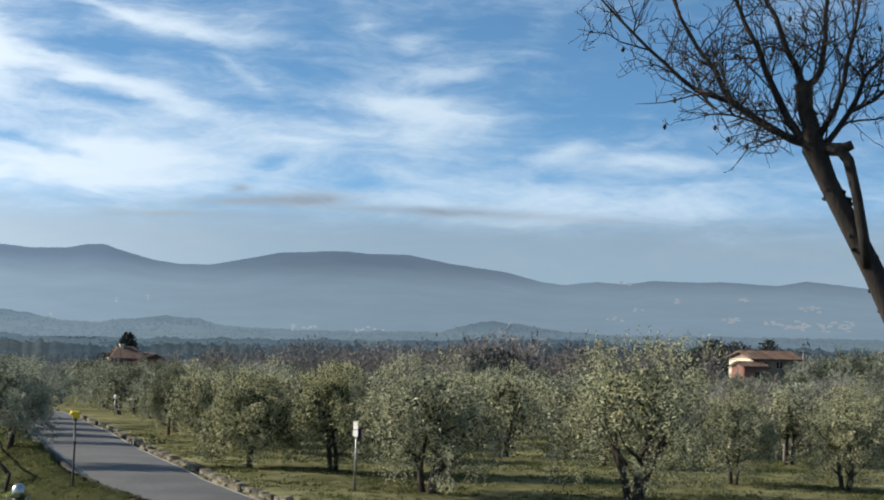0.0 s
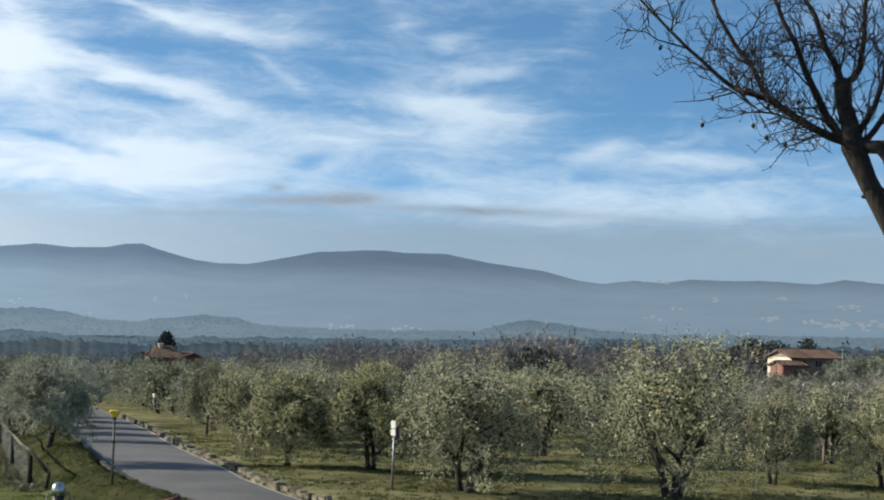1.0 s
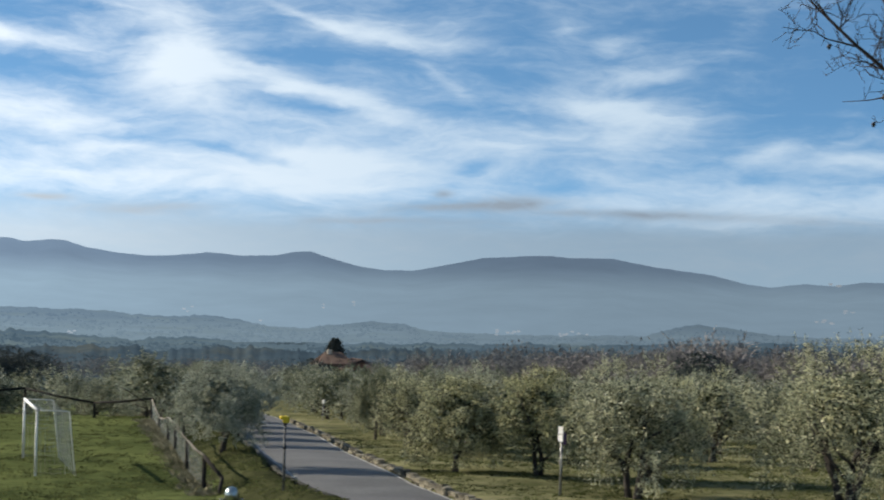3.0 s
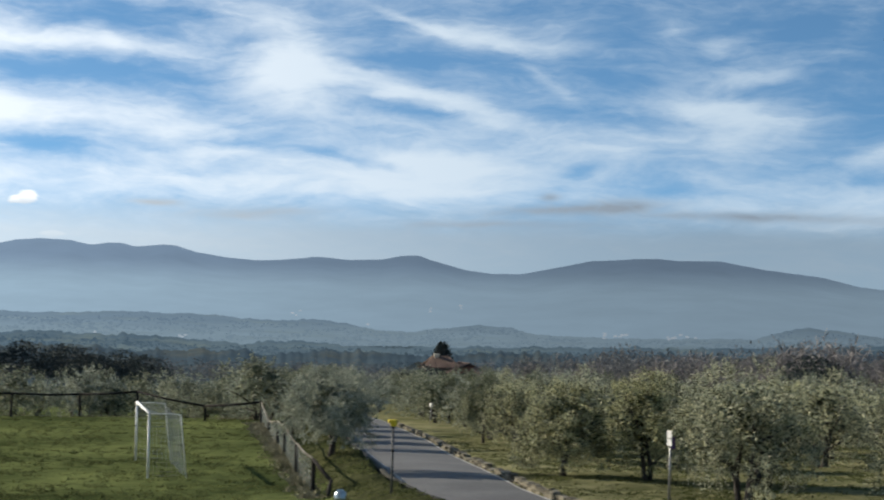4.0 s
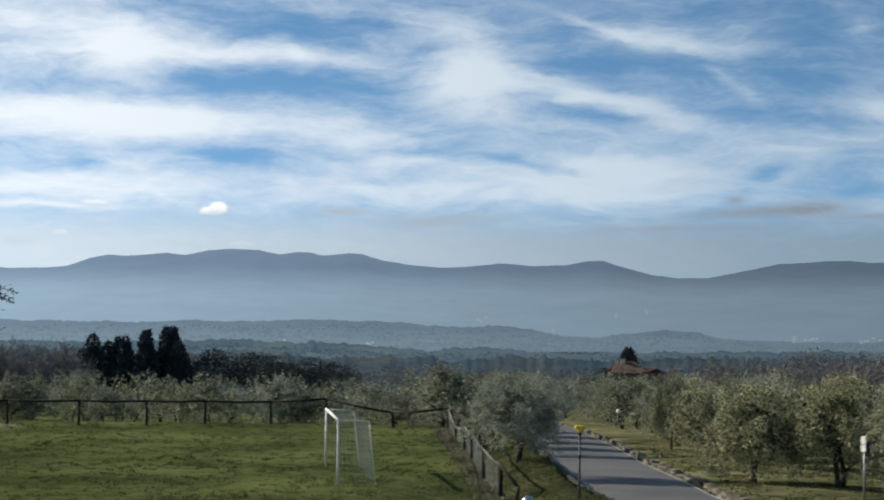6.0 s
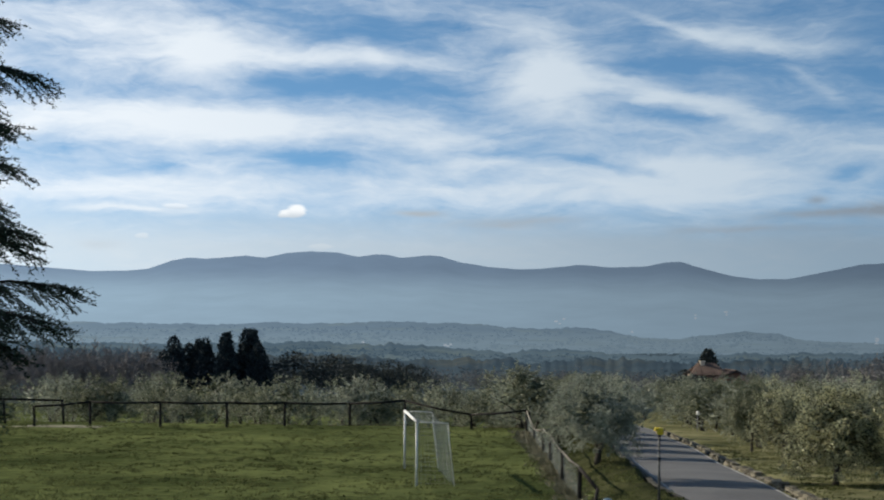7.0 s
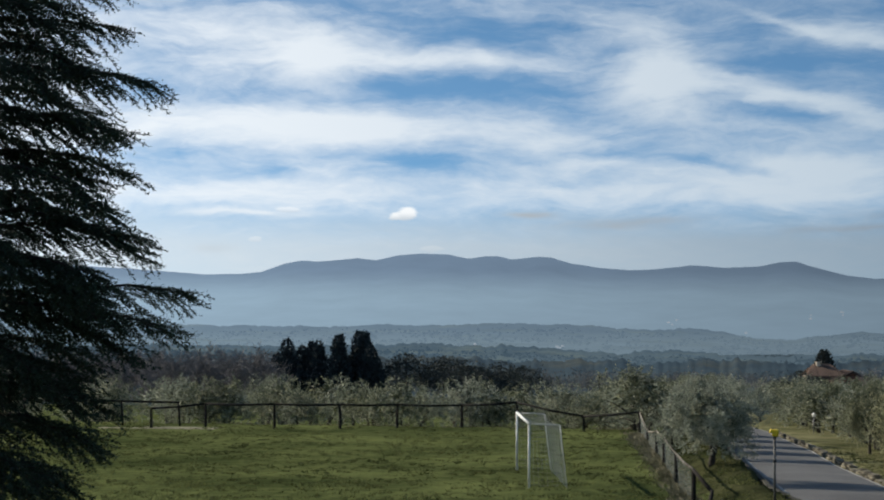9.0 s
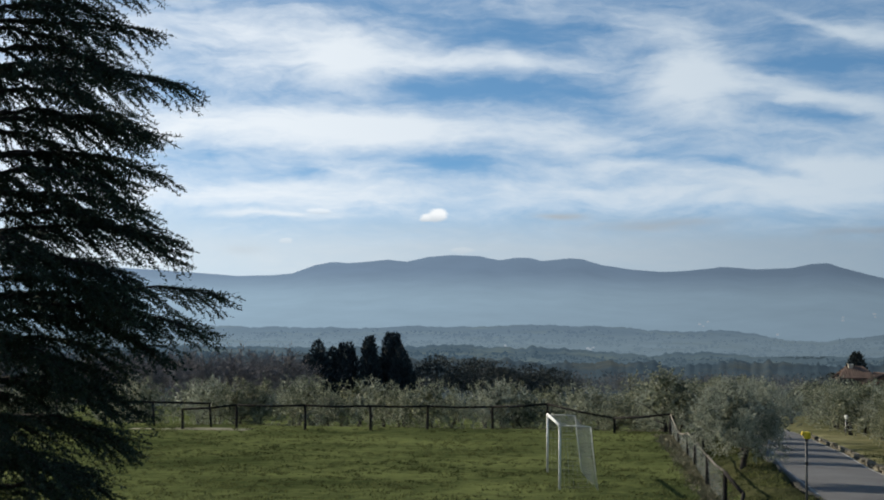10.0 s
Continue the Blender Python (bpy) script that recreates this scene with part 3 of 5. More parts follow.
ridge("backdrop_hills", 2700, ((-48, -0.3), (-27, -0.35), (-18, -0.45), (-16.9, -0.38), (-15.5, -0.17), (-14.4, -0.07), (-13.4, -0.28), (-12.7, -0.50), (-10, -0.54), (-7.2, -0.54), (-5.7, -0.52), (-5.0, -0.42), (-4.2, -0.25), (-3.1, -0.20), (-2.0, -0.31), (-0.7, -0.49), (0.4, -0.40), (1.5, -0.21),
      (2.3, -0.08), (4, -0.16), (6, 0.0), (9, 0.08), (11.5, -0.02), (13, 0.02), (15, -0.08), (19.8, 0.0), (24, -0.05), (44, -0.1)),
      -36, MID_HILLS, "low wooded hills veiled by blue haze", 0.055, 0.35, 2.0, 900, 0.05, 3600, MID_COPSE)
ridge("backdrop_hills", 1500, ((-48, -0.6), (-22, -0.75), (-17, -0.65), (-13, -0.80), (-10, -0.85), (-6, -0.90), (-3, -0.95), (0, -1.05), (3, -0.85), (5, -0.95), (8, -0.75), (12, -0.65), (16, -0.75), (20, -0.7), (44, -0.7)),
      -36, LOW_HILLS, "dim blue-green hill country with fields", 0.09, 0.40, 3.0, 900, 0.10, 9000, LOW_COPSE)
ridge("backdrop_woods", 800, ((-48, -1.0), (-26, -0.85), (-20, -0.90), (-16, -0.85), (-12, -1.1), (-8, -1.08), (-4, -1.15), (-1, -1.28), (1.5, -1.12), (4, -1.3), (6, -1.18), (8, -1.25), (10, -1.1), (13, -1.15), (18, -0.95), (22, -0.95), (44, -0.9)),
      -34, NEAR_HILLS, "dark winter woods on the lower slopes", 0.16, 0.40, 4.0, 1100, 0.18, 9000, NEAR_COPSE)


# ---------------------------------------------------------------- olive trees
def olive(name, height, width, shoots, leaves, leaf_len, leaf_mat, trunks, seed, label, at, lean=0.0, low=0.0):
    random.seed(seed)
    tree = thing(name, at, label, "olive tree", "olive trees in the grove")
    wood = Soup()
    lobes = []
    for t in range(trunks):
        a = 2 * math.pi * (t + random.random() * 0.6) / trunks
        foot = Vector((math.cos(a), math.sin(a), 0)) * (0.16 if trunks > 1 else 0.0) * height / 4
        out = Vector((math.cos(a), math.sin(a), 0)) * (0.13 if trunks > 1 else 0.06)
        stem = wander(foot - Vector((0, 0, 0.15)), out + Vector((lean, 0, 1.0)), height * 0.42, 5, 0.10)
        r0 = (0.088 if trunks > 1 else 0.13) * height / 4.2
        wood.tube(stem, [r0 * (1.25 - 0.12 * i) for i in range(len(stem))], 7)
        for b in range(4):
            ba = a + random.uniform(-1.4, 1.4)
            d = Vector((math.cos(ba) * 0.8, math.sin(ba) * 0.8, random.uniform(0.35, 1.1)))
            limb = wander(stem[random.choice((2, 3, 4, 5))], d, height * random.uniform(0.24, 0.40), 5, 0.20)
            wood.tube(limb, [r0 * (0.62 - 0.10 * i) for i in range(len(limb))], 5)
    smooth(part("trunk", wood.data(), BARK, tree))
    n_lobes = 30
    for i in range(n_lobes):
        a = 2 * math.pi * i * 0.381966 + random.uniform(-0.3, 0.3)
        rise = -0.75 + 1.72 * (i + 0.5) / n_lobes
        flat = math.sqrt(max(0.0, 1 - rise * rise)) if rise > 0 else 1.0 - 0.25 * rise * rise
        rad = width * 0.5 * flat * random.choice((0.42, 0.72, 0.78, 0.84))
        zz = height * (0.52 - low + (0.36 + 0.5 * low) * rise * random.uniform(0.85, 1.1))
        lobes.append((Vector((math.cos(a) * rad, math.sin(a) * rad, zz)), width * random.uniform(0.10, 0.155)))
    crown = Soup()
    for s in range(shoots):
        c, r = random.choice(lobes)
        d = rnd_dir(0.15)
        p = c + Vector((d.x, d.y, d.z * 0.9)) * r * random.uniform(0.40, 1.0)
        if noise.noise(Vector((p.x * 1.5, p.y * 1.5, p.z * 1.7 + seed * 3.1)) * (4.2 / height)) < 0.0 and random.random() < 0.92:
            continue
        grow = (d * 0.8 + Vector((0, 0, 0.75)) + rnd_dir() * 0.5).normalized()
        if d.z < -0.2:
            grow = (d + Vector((0, 0, -0.5)) + rnd_dir() * 0.4).normalized()
        span = height * random.uniform(0.04, 0.095)
        if random.random() < 0.06 and p.z > height * 0.68:
            grow, span = (Vector((0, 0, 1.3)) + rnd_dir() * 0.4).normalized(), height * 0.10
        for k in range(leaves):
            q = p + grow * span * (k + 0.5) / leaves
            if q.z < 0.25:
                continue
            crown.leaf(q + rnd_dir() * leaf_len * 0.25, grow * 0.5 + rnd_dir(0.1) * 0.9, leaf_len * random.uniform(0.7, 1.25), leaf_len * random.uniform(0.22, 0.34))
    inner = leaf_len * 1.35
    for s in range(shoots):
        c, r = random.choice(lobes)
        p = c * random.uniform(0.86, 0.98) + rnd_dir() * r * 0.62 * random.random()
        if p.z > height * 0.30:
            crown.leaf(p, rnd_dir(), inner, inner * 0.5)
    # oversized leaves added deep inside, unseen, to block light through the crown
    core = leaf_len * 2.0
    for s in range(shoots):
        c, r = random.choice(lobes)
        p = Vector((c.x, c.y, height * 0.5 + (c.z - height * 0.5) * 0.75))
        p = Vector((p.x * random.uniform(0.1, 0.6), p.y * random.uniform(0.1, 0.6), p.z))
        if p.z > height * 0.36:
            crown.leaf(p, rnd_dir(), core, core * 0.45)
    part("crown", crown.data(), leaf_mat, tree)
    return tree


def on(x, y, dz=0.0):
    return (x, y, ground_z(x, y) + dz)


NEAR_OLIVES = []
for k, (h, w, trunks) in enumerate(((4.3, 4.4, 3), (3.7, 3.6, 2), (5.0, 6.1, 3), (3.3, 3.4, 1))):
    x, y = ((10.1, 46.1), (8.4, 52.8), (16.0, 45.1), (5.8, 53.5))[k]
    NEAR_OLIVES.append((olive("olive_tree", h, w, 3700, 16, 0.086, LEAF, trunks, 40 + k,
                              "mature olive tree with grey-green leaves beside the lane", on(x, y), low=0.09), h, w))


MID_OLIVES = [(olive("olive_tree", h, w, 1900, 12, 0.100, LEAF, trunks, 60 + k, "grey-green olive tree standing in the grassy grove", on(x, y), low=0.06), h, w)
              for k, (h, w, trunks, x, y) in enumerate(((3.7, 4.2, 3, 16.8, 63.0), (3.4, 3.6, 2, 19.0, 57.2)))]
GREY_OLIVE = (olive("olive_tree", 3.1, 3.9, 3200, 13, 0.088, LEAF_FAR, 1, 52, "bushy grey olive tree at the edge of the lane", on(-1.78, 55.8), low=0.07), 3.1, 3.9)


def plant(source, x, y, h, w, turn, label=""):
    tree, th, tw = source
    s = h / th
    m = pose(*on(x, y), 0, 0, turn)
    ob = copy_thing(tree, m)
    ob.scale = (w / tw, w / tw, s)
    if label:
        tagged(ob, label)
    return ob


for k, x, y, h, w in ((1, 20.7, 49.3, 3.2, 2.8), (0, 24.0, 48.1, 3.2, 3.4), (3, 4.6, 77.2, 3.6, 2.6), (0, 12.0, 51.8, 3.6, 3.4),
                      (1, 26.9, 58.7, 3.2, 3.6), (3, 10.6, 60.5, 3.6, 3.6), (0, 7.4, 64.0, 3.6, 3.8),
                      (3, 23.5, 65.0, 3.4, 3.6), (3, -2.3, 71.6, 3.3, 3.4), (3, -2.9, 78.6, 3.4, 3.6), (0, -3.3, 86.5, 3.4, 4.0), (1, -4.0, 95.5, 3.4, 4.4), (3, -5.0, 104.0, 3.4, 4.4), (0, 5.6, 70.5, 3.4, 3.4), (1, 30.5, 52.0, 3.2, 3.6), (0, 32.0, 64.0, 3.4, 3.6)):
    plant((NEAR_OLIVES[k] if y < 56 else MID_OLIVES[k % 2]) if x > 5 else GREY_OLIVE, x, y, h, w, (x * 71 + y * 37) % 360, "grey-green olive tree standing in the grassy grove")

SPARSE_OLIVES = [(olive("olive_tree", 3.7, 4.4, 430, 7, 0.19, LEAF_FAR, 1, 90 + k, "distant olive tree in a silvery grove", on(x, y), low=0.09), 3.7, 4.4)
                 for k, (x, y) in enumerate(((20.0, 118.0), (-30.0, 112.0)))]
FAR_OLIVES = [(olive("olive_tree", 3.7, 4.2, 900, 9, 0.135, LEAF_FAR, 2, 70 + k, "distant olive tree in a silvery grove", on(x, y), low=0.09), 3.7, 4.2)
              for k, (x, y) in enumerate(((-30.0, 90.0), (-16.0, 89.0), (9.0, 78.0)))]
# dense rows close to the lane
for k, (off, y) in enumerate(((7.0, 84.0), (6.9, 89.5), (7.1, 95.0), (6.9, 101.0), (5.8, 111.0), (5.4, 118.0), (5.6, 126.0), (10.8, 87.0), (10.6, 93.0), (10.8, 99.0), (9.2, 106.0), (9.6, 114.0), (9.5, 123.0),
                              (-6.4, 80.5), (-6.0, 87.0), (-6.8, 93.0), (-6.4, 100.0), (-6.6, 108.0), (-6.2, 117.0))):
    plant(FAR_OLIVES[k % 3], road_x(y) + off, y, 3.3 + 0.5 * ((k * 7) % 5) / 4, 4.6 + 0.6 * ((k * 3) % 4) / 3, (k * 97) % 360)
random.seed(5)
count = 0
yy = 70.0
while yy < 200:
    step_x = 5.3 + (yy - 70) * 0.022
    x = -0.50 * yy - 4
    while x < 0.56 * yy + 4:
        px, py = x + random.uniform(-0.9, 0.9), yy + random.uniform(-0.9, 0.9)
        x += step_x
        beyond_fence = px < fence_x(py) + 1.0
        if beyond_fence and (py < 86 or py > 116):
            continue
        if abs(px - road_x(py)) < 4.2 and py < 150:
            continue
        if not beyond_fence and px > 5 and py < 69:
            continue
        if count < 245:
            plant(FAR_OLIVES[count % 3] if py < 98 else SPARSE_OLIVES[count % 2], px, py, random.uniform(2.9, 3.9), random.uniform(3.8, 5.0), random.uniform(0, 360))
        count += 1
    yy += 6.0 + (yy - 70) * 0.05


# ---------------------------------------------------------------- bare tree with a leaning trunk
def bare_pine():
    """Dead leaning tree; local x runs across, z up; its main limbs spring from one whorl."""
    random.seed(11)
    tree = thing("bare_tree", (9.67, 15.34, ground_z(9.67, 15.34)), "leafless leaning tree with knotty grey-brown bark and fine twigs", "tree", turn=-25.3)
    whorl = Vector((-2.2, 0, 6.95))
    wood, twigs, cones = Soup(), Soup(), Soup()
    stem = [Vector((0, 0, -0.2)), Vector((-0.35, 0, 1.6)), Vector((-0.85, 0.03, 3.3)), Vector((-1.33, 0.0, 5.14)), Vector((-1.56, 0, 5.65)), Vector((-1.80, 0.02, 6.12)), Vector((-2.05, 0, 6.6)), whorl, whorl + Vector((-0.03, 0, 0.22)),
            whorl + Vector((-0.10, 0.02, 0.45)), whorl + Vector((-0.12, 0.02, 0.68)), whorl + Vector((-0.10, 0.02, 0.74))]
    wood.tube(stem, (0.20, 0.17, 0.145, 0.125, 0.118, 0.112, 0.106, 0.13, 0.10, 0.088, 0.10, 0.06), 12)
    for i in range(70):
        q = random.uniform(0.35, 0.95)
        k = min(len(stem) - 6, int(q * 6))
        p = stem[k].lerp(stem[k + 1], random.random())
        d = rnd_dir()
        d.z *= 0.3
        wood.tube([p + d * 0.10, p + d * 0.155], (0.035, 0.018), 5)

    def fork(pts, r0, depth):
        radii = [max(0.0028, r0 * (1 - 0.75 * i / (len(pts) - 1))) for i in range(len(pts))]
        (wood if depth == 0 else twigs).tube(pts, radii, 7 if depth == 0 else 4, False)
        if depth >= 3:
            return
        for i in range(1, len(pts)):
            for _ in range((3, 2, 2)[depth]):
                if random.random() < (0.32, 0.52, 0.66)[depth]:
                    continue
                a = pts[i - 1].lerp(pts[i], random.random())
                along = (pts[i] - pts[i - 1]).normalized()
                d = along * 0.75 + rnd_dir(0.25) * 0.85
                d.y *= 0.7
                length = (0.80, 0.36, 0.17)[depth] * random.uniform(0.5, 1.2)
                sub = wander(a, d, length, 5, 0.22, 0.03)
                fork(sub, (0.0105, 0.0058, 0.0038)[depth] * random.uniform(0.8, 1.2), depth + 1)
                if depth == 1 and random.random() < 0.05:
                    q = sub[-1]
                    cones.tube([q, q + Vector((0.0, 0, -0.025)), q + Vector((0, 0, -0.055))], (0.012, 0.024, 0.01), 6)

    limbs = (
        ((-0.05, 0, 0.05), (-0.35, 0.05, 0.17), (-0.86, 0.05, 0.50), (-1.05, 0.1, 0.85), (-1.45, 0.15, 1.45), (-1.75, 0.2, 2.2)),
        ((-0.86, 0.05, 0.50), (-1.25, -0.1, 0.62), (-1.6, -0.15, 0.92), (-1.95, -0.2, 1.25), (-2.3, -0.2, 1.62), (-2.5, -0.2, 2.1)),
        ((-0.12, 0, 0.10), (-0.40, 0.2, 0.60), (-0.62, 0.25, 1.15), (-0.85, 0.3, 1.65), (-1.1, 0.3, 2.4)),
        ((-0.12, 0, 0.66), (-0.30, -0.1, 1.05), (-0.42, -0.15, 1.40), (-0.62, -0.1, 1.75), (-0.7, -0.1, 2.5)),
        ((-0.10, 0, 0.66), (0.06, 0.05, 0.85), (0.10, 0.1, 1.2), (0.12, 0.1, 1.7), (0.25, 0.1, 2.6)),
        ((0.02, 0, 0.05), (0.22, -0.15, 0.42), (0.33, -0.2, 0.95), (0.44, -0.2, 1.5), (0.6, -0.3, 2.4)),
        ((0.08, 0, 0.0), (0.36, 0.1, 0.40), (0.52, 0.15, 0.80), (0.80, 0.2, 1.10), (1.1, 0.2, 1.7)),
        ((0.36, 0.1, 0.40), (0.62, 0.0, 0.52), (0.95, 0.0, 0.85), (1.3, 0.0, 1.0)),
        ((-0.25, 0, 0.12), (-0.6, -0.3, 0.24), (-0.95, -0.5, 0.32), (-1.25, -0.6, 0.6)),
    )
    for k, limb in enumerate(limbs):
        pts = [whorl + Vector(p) for p in limb]
        dense = []
        for a, b in zip(pts, pts[1:]):
            dense += [a, a.lerp(b, 0.5) + rnd_dir() * 0.025]
        dense.append(pts[-1])
        fork(dense, (0.052, 0.030, 0.050, 0.042, 0.045, 0.038, 0.038, 0.020, 0.016)[k], 0)
    side = [Vector((-1.62, -0.05, 5.70)), Vector((-1.68, -0.12, 6.05)), Vector((-1.75, -0.13, 6.45)), Vector((-1.84, -0.10, 6.82)), Vector((-1.93, -0.08, 6.94)), Vector((-2.2, 0, 6.95))]
    wood.tube(side, (0.07, 0.06, 0.056, 0.062, 0.075, 0.07), 8)
    wood.tube([Vector((-1.93, -0.08, 6.93)), Vector((-1.80, -0.1, 6.99))], (0.065, 0.05), 7)
    smooth(part("trunk", wood.data(), PINE_BARK, tree))
    tagged(part("twig_mass", twigs.data(), TWIG, tree, "fine bare dark twigs"), kind="stuff")
    tagged(part("cone_scatter", cones.data(), BLACK, tree, "small dark cones"), kind="stuff")


bare_pine()


# ---------------------------------------------------------------- cedar
def cedar():
    random.seed(23)
    tree = thing("cedar_tree", (-10.28, 19.46, ground_z(-10.28, 19.46)), "tall dark cedar with drooping needled branches", "tree", turn=27.5)
    wood, green = Soup(), Soup()
    wood.tube([Vector((0.05 * math.sin(z), 0.04 * math.cos(z * 1.3), z)) for z in (-0.2, 2, 4, 6, 8, 10, 12, 14, 15.5)], (0.34, 0.30, 0.27, 0.24, 0.20, 0.15, 0.10, 0.06, 0.03), 10)

    def bough(z, a, length, rise, droop):
        d = Vector((math.cos(a), math.sin(a), 0))
        pts, n = [], 12
        for i in range(n + 1):
            q = i / n
            pts.append(Vector((0, 0, z)) + d * (length * q) + Vector((0, 0, length * (rise * q - droop * q * q * q))) + rnd_dir() * 0.03)
        wood.tube(pts, [0.036 * (1 - 0.9 * i / n) + 0.004 for i in range(n + 1)], 5, False)
        across = Vector((-d.y, d.x, 0))
        m = int(length * 25)
        for j in range(m):
            q = 0.10 + 0.90 * (j + random.random()) / m
            i = min(n - 1, int(q * n))
            p = pts[i].lerp(pts[i + 1], q * n - i)
            side = 1 if j % 2 else -1
            reach = (0.40 + 0.60 * math.sin(math.pi * min(1.0, q * 0.9 + 0.1))) * random.uniform(0.6, 1.2)
            grow = (across * side * random.uniform(0.3, 0.9) + d * random.uniform(0.7, 1.3) + Vector((0, 0, random.uniform(-0.75, 0.15)))).normalized()
            twig = [p]
            for s in range(6):
                grow = (grow + Vector((0, 0, -0.07)) + rnd_dir() * 0.07).normalized()
                twig.append(twig[-1] + grow * reach / 6)
            wood.tube(twig, (0.006, 0.0055, 0.005, 0.004, 0.0035, 0.003, 0.002), 3, False)
            steps = int(reach / 0.021)
            for s in range(steps):
                w = s / steps * 6
                i2 = min(5, int(w))
                c = twig[i2].lerp(twig[i2 + 1], w - i2)
                for _ in range(2):
                    green.leaf(c, grow * 0.7 + rnd_dir(0.2) * 0.9, random.uniform(0.034, 0.062), 0.021)
                if s % 6 == 2 and random.random() < 0.6:
                    dd = (grow * 0.8 + rnd_dir() * 0.7).normalized()
                    for u in range(5):
                        green.leaf(c + dd * 0.03 * u, dd * 0.8 + rnd_dir(0.1) * 0.7, 0.036, 0.014)

    z, k = 1.6, 0
    while z < 14.5:
        length = 2.45 * (1.0 - max(0.0, z - 7.5) / 9.5) * random.uniform(0.7, 1.05) * min(1.0, 0.62 + 0.38 * max(0.0, z - 2.2) / 2.6)
        bough(z, k * 2.399 + random.uniform(-0.3, 0.3), max(0.6, length), 0.12, 0.34)
        k += 1
        z += 0.102
    for z, length, a, rise, droop in ((8.2, 2.6, -0.15, 0.14, 0.16), (7.15, 2.3, 0.1, 0.16, 0.22), (6.2, 2.4, -0.2, 0.12, 0.14), (5.3, 3.05, -0.05, 0.16, 0.12), (5.2, 3.0, -0.45, 0.1, 0.2),
                                      (4.3, 2.1, 0.2, 0.08, 0.30), (3.8, 1.9, -0.3, 0.12, 0.3), (8.9, 2.2, 0.2, 0.14, 0.1), (9.4, 2.0, -0.3, 0.12, 0.1), (7.6, 2.3, -0.5, 0.1, 0.2),
                                      (6.7, 2.4, 0.4, 0.1, 0.2), (5.8, 2.4, -0.7, 0.1, 0.2), (4.8, 2.2, 0.5, 0.1, 0.3), (3.2, 1.6, -0.1, 0.1, 0.3)):
        bough(z, a, length, rise, droop)
    smooth(part("trunk", wood.data(), PINE_BARK, tree))
    part("needles", green.data(), NEEDLE, tree, "dense dark green needles")


cedar()


# ---------------------------------------------------------------- far trees: cypresses, pines, bare woods
def conifer(name, at, height, width, seed, label, category, squat=0.0, foliage=None):
    random.seed(seed)
    tree = thing(name, at, label, category, "dark evergreens beyond the grove")
    part("trunk", Soup().tube([(0, 0, -0.3), (0, 0, height * 0.5), (0, 0, height * 0.9)], (0.22, 0.14, 0.04), 6).data(), BARK, tree)
    crown = Soup()
    side = 0.36 if squat else 0.27
    spires = [(Vector((random.uniform(-side, side) * width, random.uniform(-side, side) * width, 0)), random.uniform(0.70, 0.97)) for _ in range(5)]
    spires[0] = (Vector((0, 0, 0)), 1.0)
    for i in range(3600 if squat else 2400):
        off, top = random.choice(spires)
        q = random.random() ** 0.8
        wide = width * (0.68 if squat else 0.47) * (math.sin(math.pi * min(1, 0.18 + 0.82 * q)) ** 0.55 if squat else (1 - q) ** 0.42 * min(1, 0.8 + q * 2))
        a = random.uniform(0, 6.283)
        r = wide * math.sqrt(random.uniform(0.25, 1.0)) * (1 + 0.25 * noise.noise(Vector((a, q * 7, seed))))
        p = off * (1 - q * 0.7) + Vector((math.cos(a) * r, math.sin(a) * r, height * top * ((0.3 if squat else 0.04) + q * (0.66 if squat else 0.93))))
        if squat:
            crown.leaf(p, rnd_dir(0.2), height * 0.045 * random.uniform(0.6, 1.3), height * 0.03)
        else:
            crown.leaf(p, Vector((math.cos(a) * 0.45, math.sin(a) * 0.45, 0.9)) + rnd_dir() * 0.3, height * 0.06 * random.uniform(0.6, 1.3), height * 0.03)
    part("crown", crown.data(), foliage or (EVERGREEN if squat else CYPRESS), tree)
    return tree


for k, (x, y, top, w) in enumerate(((-80.6, 258.0, -0.9, 4.2), (-78.4, 260.0, 0.3, 4.4), (-76.2, 259.0, 2.76, 5.0), (-74.5, 262.6, 1.6, 4.6), (-72.9, 262.0, 2.3, 4.2), (-71.3, 260.4, 2.5, 3.6),
                                    (-68.3, 261.2, 3.3, 4.4), (-67.2, 258.7, 3.5, 3.6), (-65.7, 264.7, 3.9, 4.2), (-64.0, 262.2, 3.95, 4.6), (-62.3, 259.2, 1.8, 4.4), (-61.2, 258.0, 0.2, 4.6))):
    z = slope(y)
    conifer("cypress_tree", (x, y, z), top - z, w, 100 + k, "dark dense cypress standing in a clump", "cypress")
conifer("fir_tree", (8.25, 240.0, slope(240)), 1.75 - slope(240), 5.0, 130, "single dark conical fir behind a tiled house", "fir", foliage=EVERGREEN)
for k, (x, y, top, w) in enumerate(((95.4, 236.5, 3.1, 6.8), (99.0, 235.5, 2.8, 6.4), (103.6, 234.0, 3.3, 4.2), (93.0, 234.0, 1.9, 5.4), (97.2, 233.5, 1.9, 6.0))):
    conifer("pine_tree", (x, y, slope(y)), top - slope(y), w, 140 + k, "dark round-headed pine behind a house", "pine", 1.0)
conifer("evergreen_oak", (30.6, 118.0, slope(118)), 3.1 - slope(118), 4.4, 150, "dark evergreen oak among bare trees", "oak", 1.0)
for k, (x, y) in enumerate(((-57.0, 262.0), (-52.0, 268.0), (-47.0, 262.0), (-42.5, 268.0), (-38.0, 264.0))):
    conifer("evergreen_oak", (x, y, slope(y)), 0.7 - slope(y) - 0.5 * k, 8.0, 160 + k, "dark rounded evergreen on the slope", "oak", 1.0)


